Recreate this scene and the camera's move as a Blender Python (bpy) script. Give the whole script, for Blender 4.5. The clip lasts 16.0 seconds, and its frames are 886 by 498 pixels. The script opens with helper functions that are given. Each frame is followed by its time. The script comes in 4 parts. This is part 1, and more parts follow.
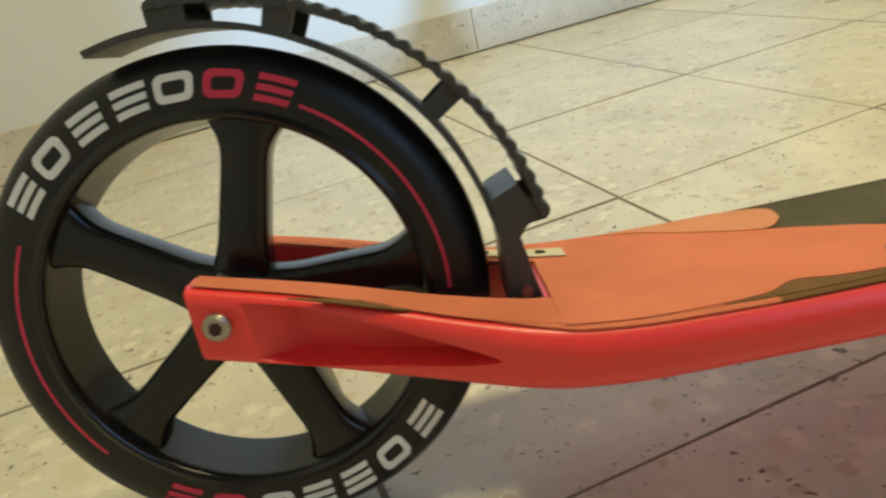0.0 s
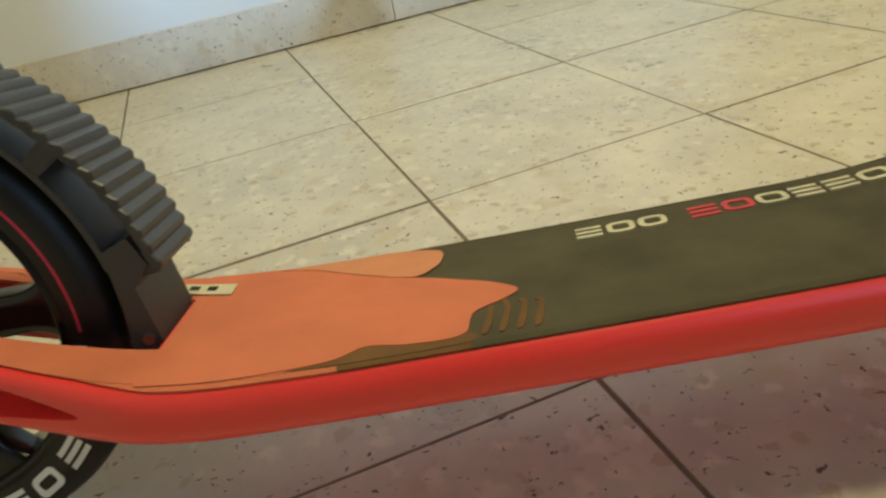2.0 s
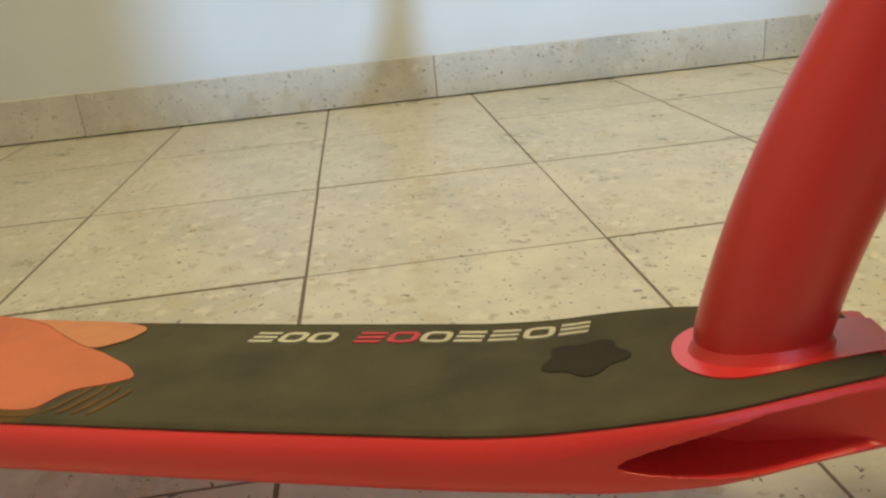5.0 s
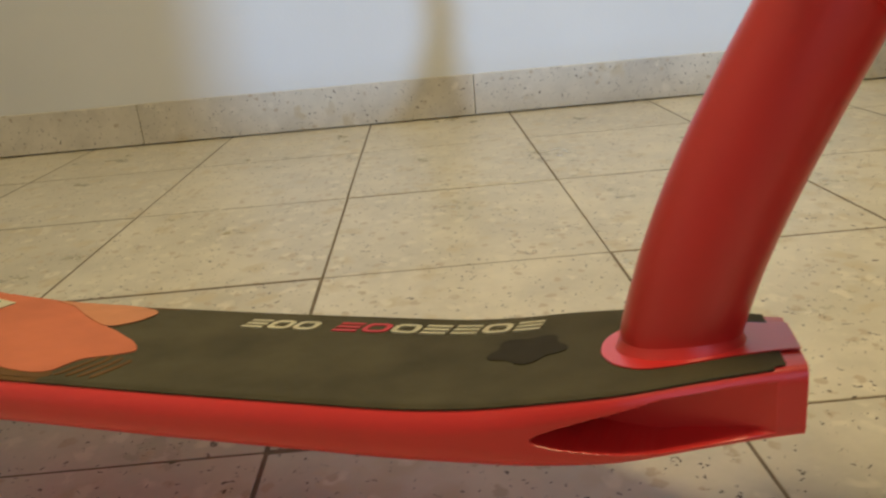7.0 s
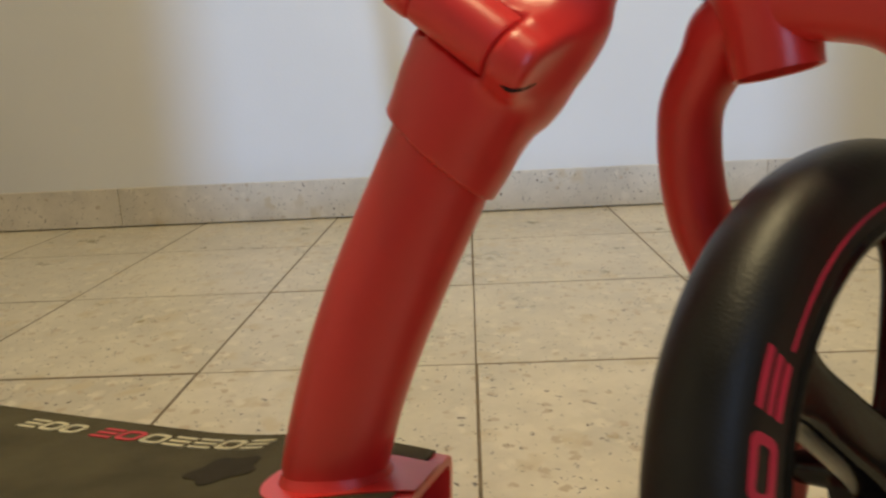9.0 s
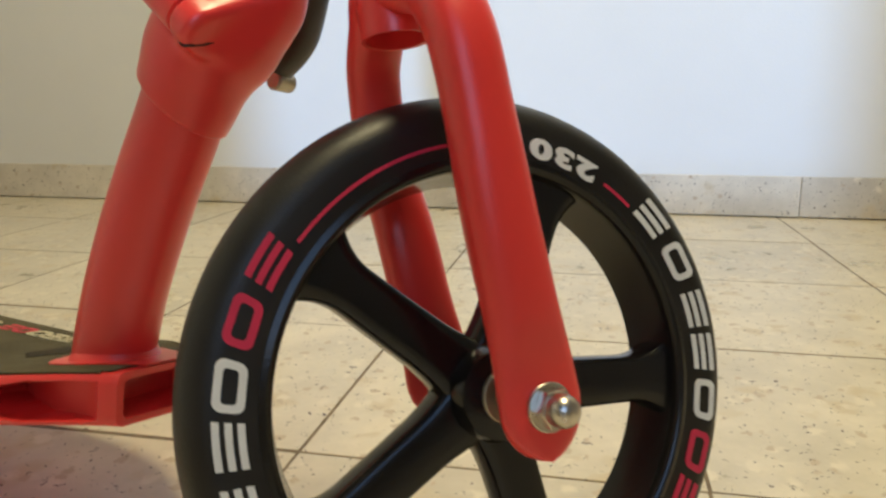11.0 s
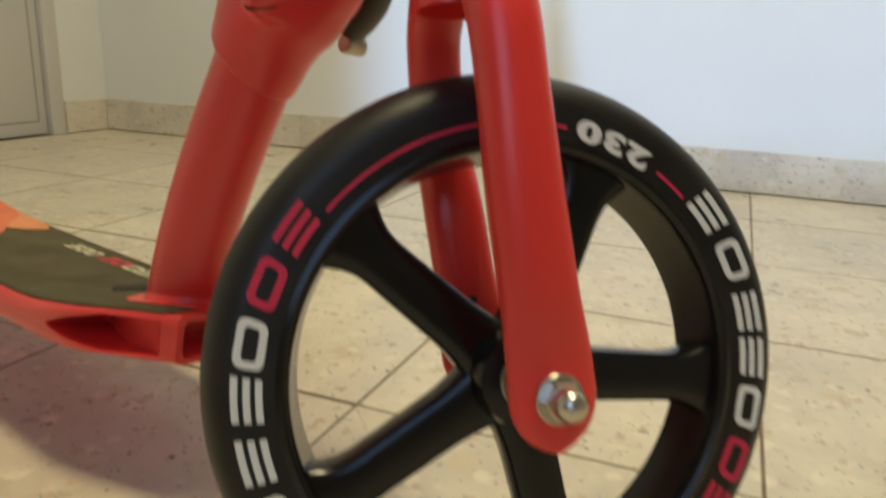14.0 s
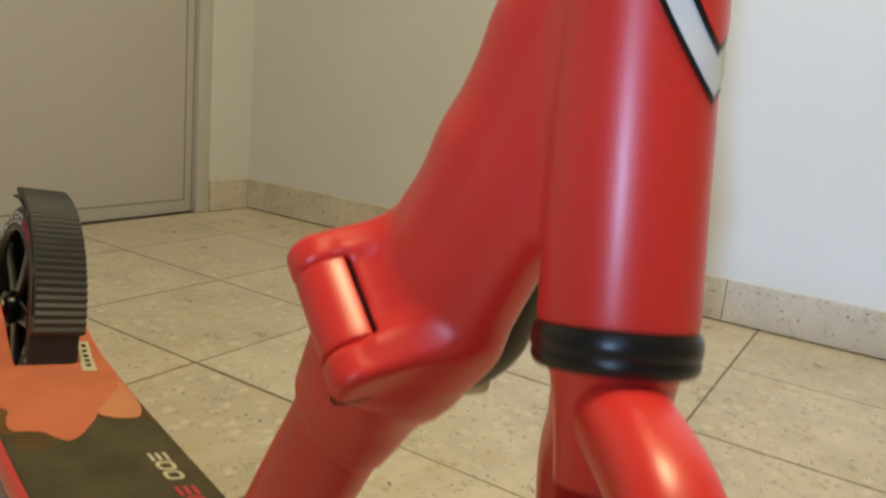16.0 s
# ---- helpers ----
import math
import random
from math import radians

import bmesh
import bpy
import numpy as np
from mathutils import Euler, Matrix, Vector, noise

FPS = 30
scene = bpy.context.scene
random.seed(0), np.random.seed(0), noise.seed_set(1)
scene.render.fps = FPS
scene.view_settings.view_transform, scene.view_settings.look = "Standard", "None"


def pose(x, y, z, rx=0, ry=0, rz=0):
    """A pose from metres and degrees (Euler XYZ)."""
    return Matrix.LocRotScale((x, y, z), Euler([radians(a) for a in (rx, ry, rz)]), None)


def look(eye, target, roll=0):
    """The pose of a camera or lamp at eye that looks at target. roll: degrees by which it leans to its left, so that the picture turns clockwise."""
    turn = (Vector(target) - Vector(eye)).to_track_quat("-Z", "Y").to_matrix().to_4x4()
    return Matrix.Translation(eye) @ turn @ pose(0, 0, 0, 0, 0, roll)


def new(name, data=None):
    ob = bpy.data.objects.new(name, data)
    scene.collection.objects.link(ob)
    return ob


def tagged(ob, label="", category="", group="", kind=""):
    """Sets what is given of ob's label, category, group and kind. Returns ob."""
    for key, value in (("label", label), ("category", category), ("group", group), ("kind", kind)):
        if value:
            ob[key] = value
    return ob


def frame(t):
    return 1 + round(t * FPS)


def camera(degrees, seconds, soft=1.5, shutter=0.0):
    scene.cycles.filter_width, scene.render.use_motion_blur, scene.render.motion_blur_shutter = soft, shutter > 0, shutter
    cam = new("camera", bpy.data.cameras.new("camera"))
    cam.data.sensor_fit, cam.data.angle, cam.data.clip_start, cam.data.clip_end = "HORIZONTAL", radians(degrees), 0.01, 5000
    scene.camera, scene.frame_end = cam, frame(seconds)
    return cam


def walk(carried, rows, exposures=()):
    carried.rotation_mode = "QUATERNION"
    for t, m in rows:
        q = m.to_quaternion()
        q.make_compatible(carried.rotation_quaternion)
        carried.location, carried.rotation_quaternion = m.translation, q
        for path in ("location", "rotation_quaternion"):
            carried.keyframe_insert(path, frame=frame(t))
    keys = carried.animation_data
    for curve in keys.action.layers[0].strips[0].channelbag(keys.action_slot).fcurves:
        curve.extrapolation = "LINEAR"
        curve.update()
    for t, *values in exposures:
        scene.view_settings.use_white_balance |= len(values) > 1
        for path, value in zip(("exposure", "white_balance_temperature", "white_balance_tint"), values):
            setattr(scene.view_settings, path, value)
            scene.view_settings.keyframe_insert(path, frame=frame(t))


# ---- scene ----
import itertools

cam = camera(62.31, 16.0, soft=2.4, shutter=0.5)
ROWS = [
    (0.0, -0.2696, -0.4641, 0.2205, 65.54, 11.89, -20.36),
    (0.5, -0.2254, -0.4815, 0.2219, 64.92, 10.89, -18.53),
    (1.0, -0.1800, -0.4882, 0.2231, 63.52, 10.23, -19.5),
    (1.5, -0.1494, -0.5062, 0.2277, 61.94, 10.56, -20.09),
    (2.0, -0.1259, -0.5036, 0.2305, 61.66, 10.31, -19.88),
    (2.5, -0.0932, -0.5177, 0.2265, 61.76, 8.66, -19.63),
    (3.0, -0.0482, -0.5391, 0.2134, 62.87, 7.16, -17.75),
    (3.5, -0.0121, -0.5557, 0.2057, 64.27, 6.01, -15.67),
    (4.0, 0.0214, -0.5580, 0.2101, 64.28, 7.53, -15.89),
    (4.5, 0.0515, -0.5512, 0.2302, 66.77, 6.15, -10.59),
    (7.0, 0.1049, -0.5925, 0.2323, 69.92, 4.83, -1.98),
    (7.5, 0.1415, -0.5845, 0.2403, 71.26, 3.63, -1.33),
    (8.0, 0.1792, -0.5898, 0.2493, 73.41, 4.73, 0.16),
    (8.5, 0.2147, -0.5947, 0.2587, 75.33, 3.54, 0.94),
    (9.0, 0.2538, -0.6096, 0.2500, 76.68, 2.82, 1.82),
    (9.5, 0.2935, -0.6217, 0.2339, 78.37, 3.12, 4.41),
    (10.0, 0.3456, -0.6374, 0.2321, 78.57, 2.03, 6.71),
    (12.5, 0.4843, -0.6750, 0.2009, 71.71, -0.28, 17.95),
    (13.0, 0.4851, -0.6835, 0.1926, 69.1, -1.27, 18.4),
    (13.5, 0.4822, -0.6730, 0.2017, 71.08, -2.05, 19.18),
    (14.0, 0.4602, -0.6440, 0.2338, 74.28, -2.16, 21.65),
    (14.5, 0.4484, -0.6043, 0.2671, 75.66, -2.18, 24.75),
    (15.0, 0.4539, -0.5819, 0.2892, 75.87, -3.17, 26.46),
    (15.5, 0.4226, -0.5623, 0.3118, 76.51, -4.27, 30.47),
    (16.0, 0.4040, -0.5454, 0.3450, 77.39, -5.56, 32.58),
]
EXPOSURES = [(0, 0.16, 4700, 1), (1, 0.02, 4700, 1), (2, -0.13, 4750, 1), (4.5, -0.13, 4850, 3), (7, -0.40, 5100, 10), (7.5, -0.36, 5120, 11), (8, -0.58, 5130, 13), (9, -0.46, 5130, 13),
             (10, 0.06, 5080, 11), (12.5, 0.03, 4600, 10), (13, 0.02, 4620, 9), (13.5, -0.17, 4700, 9), (14, -0.06, 4880, 9), (15, -0.20, 4980, 8), (16, -0.32, 5080, 10)]
walk(cam, [(t, pose(x, y, z, rx, ry, rz)) for t, x, y, z, rx, ry, rz in ROWS], EXPOSURES)

# ---- light: low pale sun and sky through a window behind the camera, a warm ceiling lamp ----
world = bpy.data.worlds.new("world")
world.use_nodes = True
scene.world = world
wn = world.node_tree.nodes
sky = wn.new("ShaderNodeTexSky")
sky.sky_type, sky.sun_disc, sky.sun_elevation, sky.sun_rotation = "NISHITA", False, radians(13), radians(170)
world.node_tree.links.new(sky.outputs[0], wn["Background"].inputs[0])
wn["Background"].inputs[1].default_value = 0.06


def area_lamp(name, eye, target, sx, sy, power, color):
    data = bpy.data.lights.new(name, "AREA")
    data.shape, data.size, data.size_y, data.energy, data.color = "RECTANGLE", sx, sy, power, color
    ob = new(name, data)
    ob.matrix_world = look(eye, target)
    return ob


sun = bpy.data.lights.new("low_sun", "SUN")
sun.energy, sun.angle, sun.color = 1.62, radians(3.2), (0.60, 0.77, 1.0)
new("low_sun", sun).matrix_world = look((0.175, -1.0, 0.235), (0, 0, 0))
area_lamp("window_daylight", (0.87, -2.33, 1.50), (0.80, 0.0, 0.3), 1.1, 1.4, 6.0, (0.64, 0.81, 1.0))
area_lamp("ceiling_lamp_glow", (0.46, -0.24, 1.98), (0.46, -0.24, 0.0), 0.32, 0.32, 33, (1.0, 0.71, 0.28))


# ---- materials ----
def mat(name, color, rough=0.5, metal=0.0, spread=0.12, scale=8.0, fine=0.0, fine_scale=300.0, coat=0.0, rough_var=0.0, spec=0.5):
    m = bpy.data.materials.new(name)
    m.use_nodes = True
    nt = m.node_tree
    b = nt.nodes["Principled BSDF"]
    b.inputs["Roughness"].default_value, b.inputs["Metallic"].default_value = rough, metal
    b.inputs["Coat Weight"].default_value = coat
    b.inputs["Coat Roughness"].default_value = 0.30
    b.inputs["Specular IOR Level"].default_value = spec
    co = nt.nodes.new("ShaderNodeTexCoord")
    n1 = nt.nodes.new("ShaderNodeTexNoise")
    n1.inputs["Scale"].default_value, n1.inputs["Detail"].default_value = scale, 6
    nt.links.new(co.outputs["Object"], n1.inputs["Vector"])
    ramp = nt.nodes.new("ShaderNodeValToRGB")
    ramp.color_ramp.elements[0].position, ramp.color_ramp.elements[1].position = 0.3, 0.7
    ramp.color_ramp.elements[0].color = (*[c * (1 - spread) for c in color], 1)
    ramp.color_ramp.elements[1].color = (*[min(1, c * (1 + spread)) for c in color], 1)
    nt.links.new(n1.outputs["Fac"], ramp.inputs[0])
    nt.links.new(ramp.outputs[0], b.inputs["Base Color"])
    if fine or rough_var:
        n2 = nt.nodes.new("ShaderNodeTexNoise")
        n2.inputs["Scale"].default_value, n2.inputs["Detail"].default_value = fine_scale, 3
        nt.links.new(co.outputs["Object"], n2.inputs["Vector"])
    if fine:
        bump = nt.nodes.new("ShaderNodeBump")
        bump.inputs["Strength"].default_value, bump.inputs["Distance"].default_value = fine, 0.0006
        nt.links.new(n2.outputs["Fac"], bump.inputs["Height"])
        nt.links.new(bump.outputs[0], b.inputs["Normal"])
    if rough_var:
        mr = nt.nodes.new("ShaderNodeMapRange")
        mr.inputs["To Min"].default_value, mr.inputs["To Max"].default_value = rough - rough_var, rough + rough_var
        nt.links.new(n1.outputs["Fac"], mr.inputs["Value"])
        nt.links.new(mr.outputs[0], b.inputs["Roughness"])
    return m


def terrazzo(name, base, rough=0.32, chips=1.0):
    m = bpy.data.materials.new(name)
    m.use_nodes = True
    nt = m.node_tree
    ln, nd = nt.links.new, nt.nodes.new
    b = nt.nodes["Principled BSDF"]
    geo = nd("ShaderNodeNewGeometry")
    info = nd("ShaderNodeObjectInfo")
    # chips of stone in two sizes, set apart from the binder
    def layer(scale, prev, lo, hi, dark, amount, dist):
        wob = nd("ShaderNodeTexNoise")
        wob.inputs["Scale"].default_value = scale * 1.5
        ln(geo.outputs["Position"], wob.inputs["Vector"])
        add = nd("ShaderNodeMixRGB")
        add.inputs[0].default_value = dist
        ln(geo.outputs["Position"], add.inputs[1])
        ln(wob.outputs["Color"], add.inputs[2])
        vor = nd("ShaderNodeTexVoronoi")
        vor.inputs["Scale"].default_value = scale
        ln(add.outputs[0], vor.inputs["Vector"])
        sep = nd("ShaderNodeSeparateColor")
        ln(vor.outputs["Color"], sep.inputs[0])
        pick = nd("ShaderNodeMath")
        pick.operation = "LESS_THAN"
        pick.inputs[1].default_value = amount
        ln(sep.outputs[0], pick.inputs[0])
        edge = nd("ShaderNodeMapRange")
        edge.inputs["From Min"].default_value, edge.inputs["From Max"].default_value = hi, lo
        ln(vor.outputs["Distance"], edge.inputs["Value"])
        mask = nd("ShaderNodeMath")
        mask.operation = "MULTIPLY"
        ln(pick.outputs[0], mask.inputs[0])
        ln(edge.outputs[0], mask.inputs[1])
        mix = nd("ShaderNodeMixRGB")
        ln(mask.outputs[0], mix.inputs[0])
        ln(prev, mix.inputs[1])
        mix.inputs[2].default_value = (*dark, 1)
        return mix.outputs[0]

    cloud = nd("ShaderNodeTexNoise")
    cloud.inputs["Scale"].default_value, cloud.inputs["Detail"].default_value = 9, 8
    cloud.inputs["Roughness"].default_value = 0.7
    ln(geo.outputs["Position"], cloud.inputs["Vector"])
    ramp = nd("ShaderNodeValToRGB")
    ramp.color_ramp.elements[0].position, ramp.color_ramp.elements[1].position = 0.32, 0.68
    ramp.color_ramp.elements[0].color = (*[c * 0.80 for c in base], 1)
    ramp.color_ramp.elements[1].color = (*[min(1, c * 1.12) for c in base], 1)
    ln(cloud.outputs["Fac"], ramp.inputs[0])
    tone = nd("ShaderNodeMapRange")
    tone.inputs["To Min"].default_value, tone.inputs["To Max"].default_value = 0.93, 1.06
    ln(info.outputs["Random"], tone.inputs["Value"])
    tint = nd("ShaderNodeVectorMath")
    tint.operation = "SCALE"
    ln(ramp.outputs[0], tint.inputs[0])
    ln(tone.outputs[0], tint.inputs["Scale"])
    out = layer(38, tint.outputs[0], 0.20, 0.60, (base[0] * 0.90, base[1] * 0.85, base[2] * 0.73), 0.20 * chips, 0.030)
    out = layer(62, out, 0.25, 0.50, [min(1, c * 1.10) for c in base], 0.34 * chips, 0.018)
    out = layer(95, out, 0.30, 0.44, (base[0] * 0.80, base[1] * 0.73, base[2] * 0.64), 0.16 * chips, 0.010)
    out = layer(120, out, 0.17, 0.22, (0.11, 0.08, 0.055), 0.17, 0.014)
    out = layer(260, out, 0.20, 0.28, (0.09, 0.065, 0.045), 0.15, 0.008)
    ln(out, b.inputs["Base Color"])
    rr = nd("ShaderNodeMapRange")
    rr.inputs["To Min"].default_value, rr.inputs["To Max"].default_value = rough - 0.08, rough + 0.14
    ln(cloud.outputs["Fac"], rr.inputs["Value"])
    ln(rr.outputs[0], b.inputs["Roughness"])
    bump = nd("ShaderNodeBump")
    bump.inputs["Strength"].default_value, bump.inputs["Distance"].default_value = 0.12, 0.001
    ln(cloud.outputs["Fac"], bump.inputs["Height"])
    ln(bump.outputs[0], b.inputs["Normal"])
    return m


RED = mat("red_frame_paint", (0.76, 0.034, 0.021), 0.36, 0.0, 0.06, 5, 0.10, 900, 0.36, 0.05)
BLACK_PLASTIC = mat("black_wheel_plastic", (0.007, 0.0065, 0.0065), 0.20, 0, 0.2, 20, 0.10, 700, 0, 0.06, spec=0.42)
TYRE = mat("black_rubber_tyre", (0.0090, 0.0082, 0.0074), 0.42, 0, 0.55, 26, 0.22, 900, 0, 0.14, spec=0.42)
FENDER = mat("dark_grey_fender_plastic", (0.045, 0.043, 0.042), 0.42, 0, 0.15, 25, 0.3, 800)
GRIP = mat("dark_grip_tape", (0.088, 0.075, 0.038), 0.9, 0, 0.22, 30, 0.9, 1400, spec=0.25)
GRIP_DARK = mat("dark_grip_print", (0.040, 0.032, 0.018), 0.9, 0, 0.2, 40, 0.9, 1400, spec=0.25)
ORANGE = mat("orange_grip_print", (0.62, 0.185, 0.080), 0.85, 0, 0.10, 30, 0.9, 1400, spec=0.25)
PALE_ORANGE = mat("pale_orange_grip_print", (0.62, 0.26, 0.115), 0.85, 0, 0.10, 30, 0.9, 1400, spec=0.25)
OCHRE = mat("ochre_grip_print", (0.17, 0.088, 0.026), 0.9, 0, 0.2, 40, 0.9, 1400, spec=0.25)
CREAM = mat("cream_print", (0.62, 0.56, 0.36), 0.8, 0, 0.15, 60, 0.5, 1400)
WHITE = mat("white_print", (0.78, 0.78, 0.76), 0.55, 0, 0.08, 60)
MAGENTA = mat("crimson_print", (0.55, 0.020, 0.070), 0.5, 0, 0.08, 60)
PRINT_RED = mat("red_print", (0.55, 0.05, 0.06), 0.8, 0, 0.12, 60)
STEEL = mat("dull_axle_steel", (0.40, 0.36, 0.29), 0.38, 1.0, 0.2, 60, 0.3, 600, 0, 0.1)
CHROME = mat("zinc_plated_steel", (0.60, 0.56, 0.49), 0.27, 1.0, 0.1, 40, 0.0, 300, 0, 0.06)
BLACK_RING = mat("black_rubber_ring", (0.012, 0.011, 0.011), 0.28, 0, 0.2, 30)
LEVER = mat("dark_brown_lever_plastic", (0.035, 0.030, 0.024), 0.40, 0, 0.2, 40, 0.2, 800)
# near-black red that paints the shade inside small hollows
HOLLOW_SHADE = mat("painted_hollow_shade", (0.030, 0.006, 0.005), 0.7, 0, 0.2, 30)
WALL = mat("white_wall_paint", (0.74, 0.74, 0.725), 0.75, 0, 0.03, 3, 0.35, 220)
# for the unseen walls: tone darkened so less fill bounces into the shadows
SIDE_WALL = mat("darkened_unseen_wall", (0.36, 0.34, 0.30), 0.75, 0, 0.04, 3, 0.3, 220)
DOOR_PAINT = mat("pale_grey_door_paint", (0.60, 0.58, 0.55), 0.45, 0, 0.03, 3, 0.15, 200)
DOOR_GROOVE_SHADE = mat("painted_groove_shade", (0.30, 0.28, 0.26), 0.6, 0, 0.05, 5)
GROUT = mat("grey_brown_grout", (0.18, 0.142, 0.094), 0.9, 0, 0.3, 60, 0.8, 700)
TILE = terrazzo("cream_terrazzo", (0.63, 0.57, 0.44), 0.27)
SKIRT = terrazzo("cream_terrazzo_skirting", (0.62, 0.57, 0.47), 0.36, 0.3)
# unseen ceiling: its white is lowered to return less light
CEIL = mat("dimmed_ceiling_white", (0.56, 0.55, 0.53), 0.85, 0, 0.03, 3)


# ---- mesh helpers ----
def mesh_object(name, bm, material, smooth=35):
    bmesh.ops.recalc_face_normals(bm, faces=bm.faces)
    me = bpy.data.meshes.new(name)
    bm.to_mesh(me)
    bm.free()
    me.materials.append(material)
    if smooth:
        for p in me.polygons:
            p.use_smooth = True
        me.set_sharp_from_angle(angle=radians(smooth))
    return new(name, me)


def part(name, bm, material, parent, label="", at=None, smooth=35):
    ob = mesh_object(name, bm, material, smooth)
    ob.parent = parent
    if at is not None:
        ob.matrix_basis = at
    if label:
        ob["label"] = label
    return ob


def box(x0, x1, y0, y1, z0, z1, bevel=0.0, segs=2):
    bm = bmesh.new()
    bmesh.ops.create_cube(bm, size=1)
    for v in bm.verts:
        v.co = ((x0 + x1) / 2 + v.co.x * (x1 - x0), (y0 + y1) / 2 + v.co.y * (y1 - y0), (z0 + z1) / 2 + v.co.z * (z1 - z0))
    if bevel:
        bmesh.ops.bevel(bm, geom=bm.edges[:], offset=bevel, segments=segs, affect="EDGES", profile=0.5)
    return bm


def loft(rings, caps=True, closed=False, bm=None):
    """Skin a list of equal closed rings of points."""
    bm = bm or bmesh.new()
    vs = [[bm.verts.new(p) for p in r] for r in rings]
    k = len(vs[0])
    pairs = list(zip(vs, vs[1:])) + ([(vs[-1], vs[0])] if closed else [])
    for a, b in pairs:
        for i in range(k):
            j = (i + 1) % k
            bm.faces.new((a[i], a[j], b[j], b[i]))
    if caps and not closed:
        bm.faces.new(vs[0][::-1])
        bm.faces.new(vs[-1])
    return bm


def revolve(profile, segs=96, closed=True, a0=0.0, a1=360.0):
    """Turn a profile of (radius, y) round the y axis."""
    full = a1 - a0 >= 359.9
    count = segs if full else segs + 1
    rings = []
    for s in range(count):
        a = radians(a0 + (a1 - a0) * s / segs)
        rings.append([(r * math.cos(a), y, r * math.sin(a)) for r, y in profile])
    return loft(rings, caps=not full, closed=full)


def ellipse_ring(center, e1, e2, a, b, k=28, power=2.0):
    c, e1, e2 = Vector(center), Vector(e1).normalized(), Vector(e2).normalized()
    out = []
    for i in range(k):
        t = 2 * math.pi * i / k
        ct, st = math.cos(t), math.sin(t)
        out.append(c + e1 * a * math.copysign(abs(ct) ** (2 / power), ct) + e2 * b * math.copysign(abs(st) ** (2 / power), st))
    return out


def smooth_path(points, n):
    """Catmull-Rom through rows of numbers."""
    pts = [np.array(p, float) for p in points]
    pts = [2 * pts[0] - pts[1]] + pts + [2 * pts[-1] - pts[-2]]
    out = []
    for i in range(1, len(pts) - 2):
        p0, p1, p2, p3 = pts[i - 1:i + 3]
        for s in range(n):
            t = s / n
            out.append(0.5 * (2 * p1 + (p2 - p0) * t + (2 * p0 - 5 * p1 + 4 * p2 - p3) * t * t + (3 * p1 - p0 - 3 * p2 + p3) * t ** 3))
    out.append(pts[-2])
    return out


def cylinder_y(r, y0, y1, x=0.0, z=0.0, k=32, bevel=0.0):
    prof = [(r - bevel, y0), (r, y0 + bevel), (r, y1 - bevel), (r - bevel, y1)] if bevel else [(r, y0), (r, y1)]
    bm = loft([[(x + rr * math.cos(2 * math.pi * i / k), yy, z + rr * math.sin(2 * math.pi * i / k)) for i in range(k)] for rr, yy in prof])
    return bm


def interp(x, table):
    xs, ys = zip(*table)
    return float(np.interp(x, xs, ys))


# ---- the room ----
X_WEST, X_EAST, Y_NORTH, Y_SOUTH, HIGH = -0.966, 2.6, 0.7415, -2.4, 2.5
PITCH = 0.2515


def structure(ob, label, category):
    return tagged(ob, label, category, kind="structure")


floor = structure(mesh_object("floor", box(X_WEST - 0.1, X_EAST + 0.1, Y_SOUTH - 0.1, Y_NORTH + 0.1, -0.10, -0.0004), GROUT),
                  "cream terrazzo tiles with dark flecks and grey-brown joints", "floor")
structure(mesh_object("ceiling", box(X_WEST - 0.1, X_EAST + 0.1, Y_SOUTH - 0.1, Y_NORTH + 0.1, HIGH, HIGH + 0.1), CEIL), "plain unseen ceiling, white dimmed to cut bounced light", "ceiling")
structure(mesh_object("wall_north", box(X_WEST - 0.1, X_EAST + 0.1, Y_NORTH, Y_NORTH + 0.1, -0.05, HIGH), WALL), "white painted plaster wall above terrazzo skirting", "wall")
structure(mesh_object("wall_east", box(X_EAST, X_EAST + 0.1, Y_SOUTH, Y_NORTH, -0.05, HIGH), SIDE_WALL), "plain unseen wall, beige darkened to cut bounced light", "wall")

DOOR_Y0, DOOR_Y1, DOOR_TOP = -0.22, 0.615, 2.08


def wall_with_hole(lo, hi, hole_lo, hole_hi, along, at0, at1, z_lo, z_hi):
    bm = bmesh.new()
    for a0, a1, z0, z1 in ((lo, hole_lo, -0.05, HIGH), (hole_hi, hi, -0.05, HIGH), (hole_lo, hole_hi, z_hi, HIGH), (hole_lo, hole_hi, -0.05, z_lo)):
        if z1 - z0 < 0.001:
            continue
        b = box(a0, a1, at0, at1, z0, z1) if along == "x" else box(at0, at1, a0, a1, z0, z1)
        me = bpy.data.meshes.new("tmp")
        b.to_mesh(me)
        b.free()
        bm.from_mesh(me)
        bpy.data.meshes.remove(me)
    return bm


structure(mesh_object("wall_west", wall_with_hole(Y_SOUTH, Y_NORTH, DOOR_Y0, DOOR_Y1, "y", X_WEST - 0.1, X_WEST, -0.05, DOOR_TOP), WALL, 0), "white painted wall with a door in it", "wall")
WIN_X0, WIN_X1, SILL, HEAD = 0.27, 1.46, 0.74, 2.25
structure(mesh_object("wall_south", wall_with_hole(X_WEST - 0.1, X_EAST + 0.1, WIN_X0, WIN_X1, "x", Y_SOUTH - 0.1, Y_SOUTH, SILL, HEAD), SIDE_WALL, 0), "unseen wall with a window opening, beige darkened to cut bounced light", "wall")
window = structure(new("window_1"), "wide window with a thin painted frame", "window")
window.location = (0, Y_SOUTH, 0)
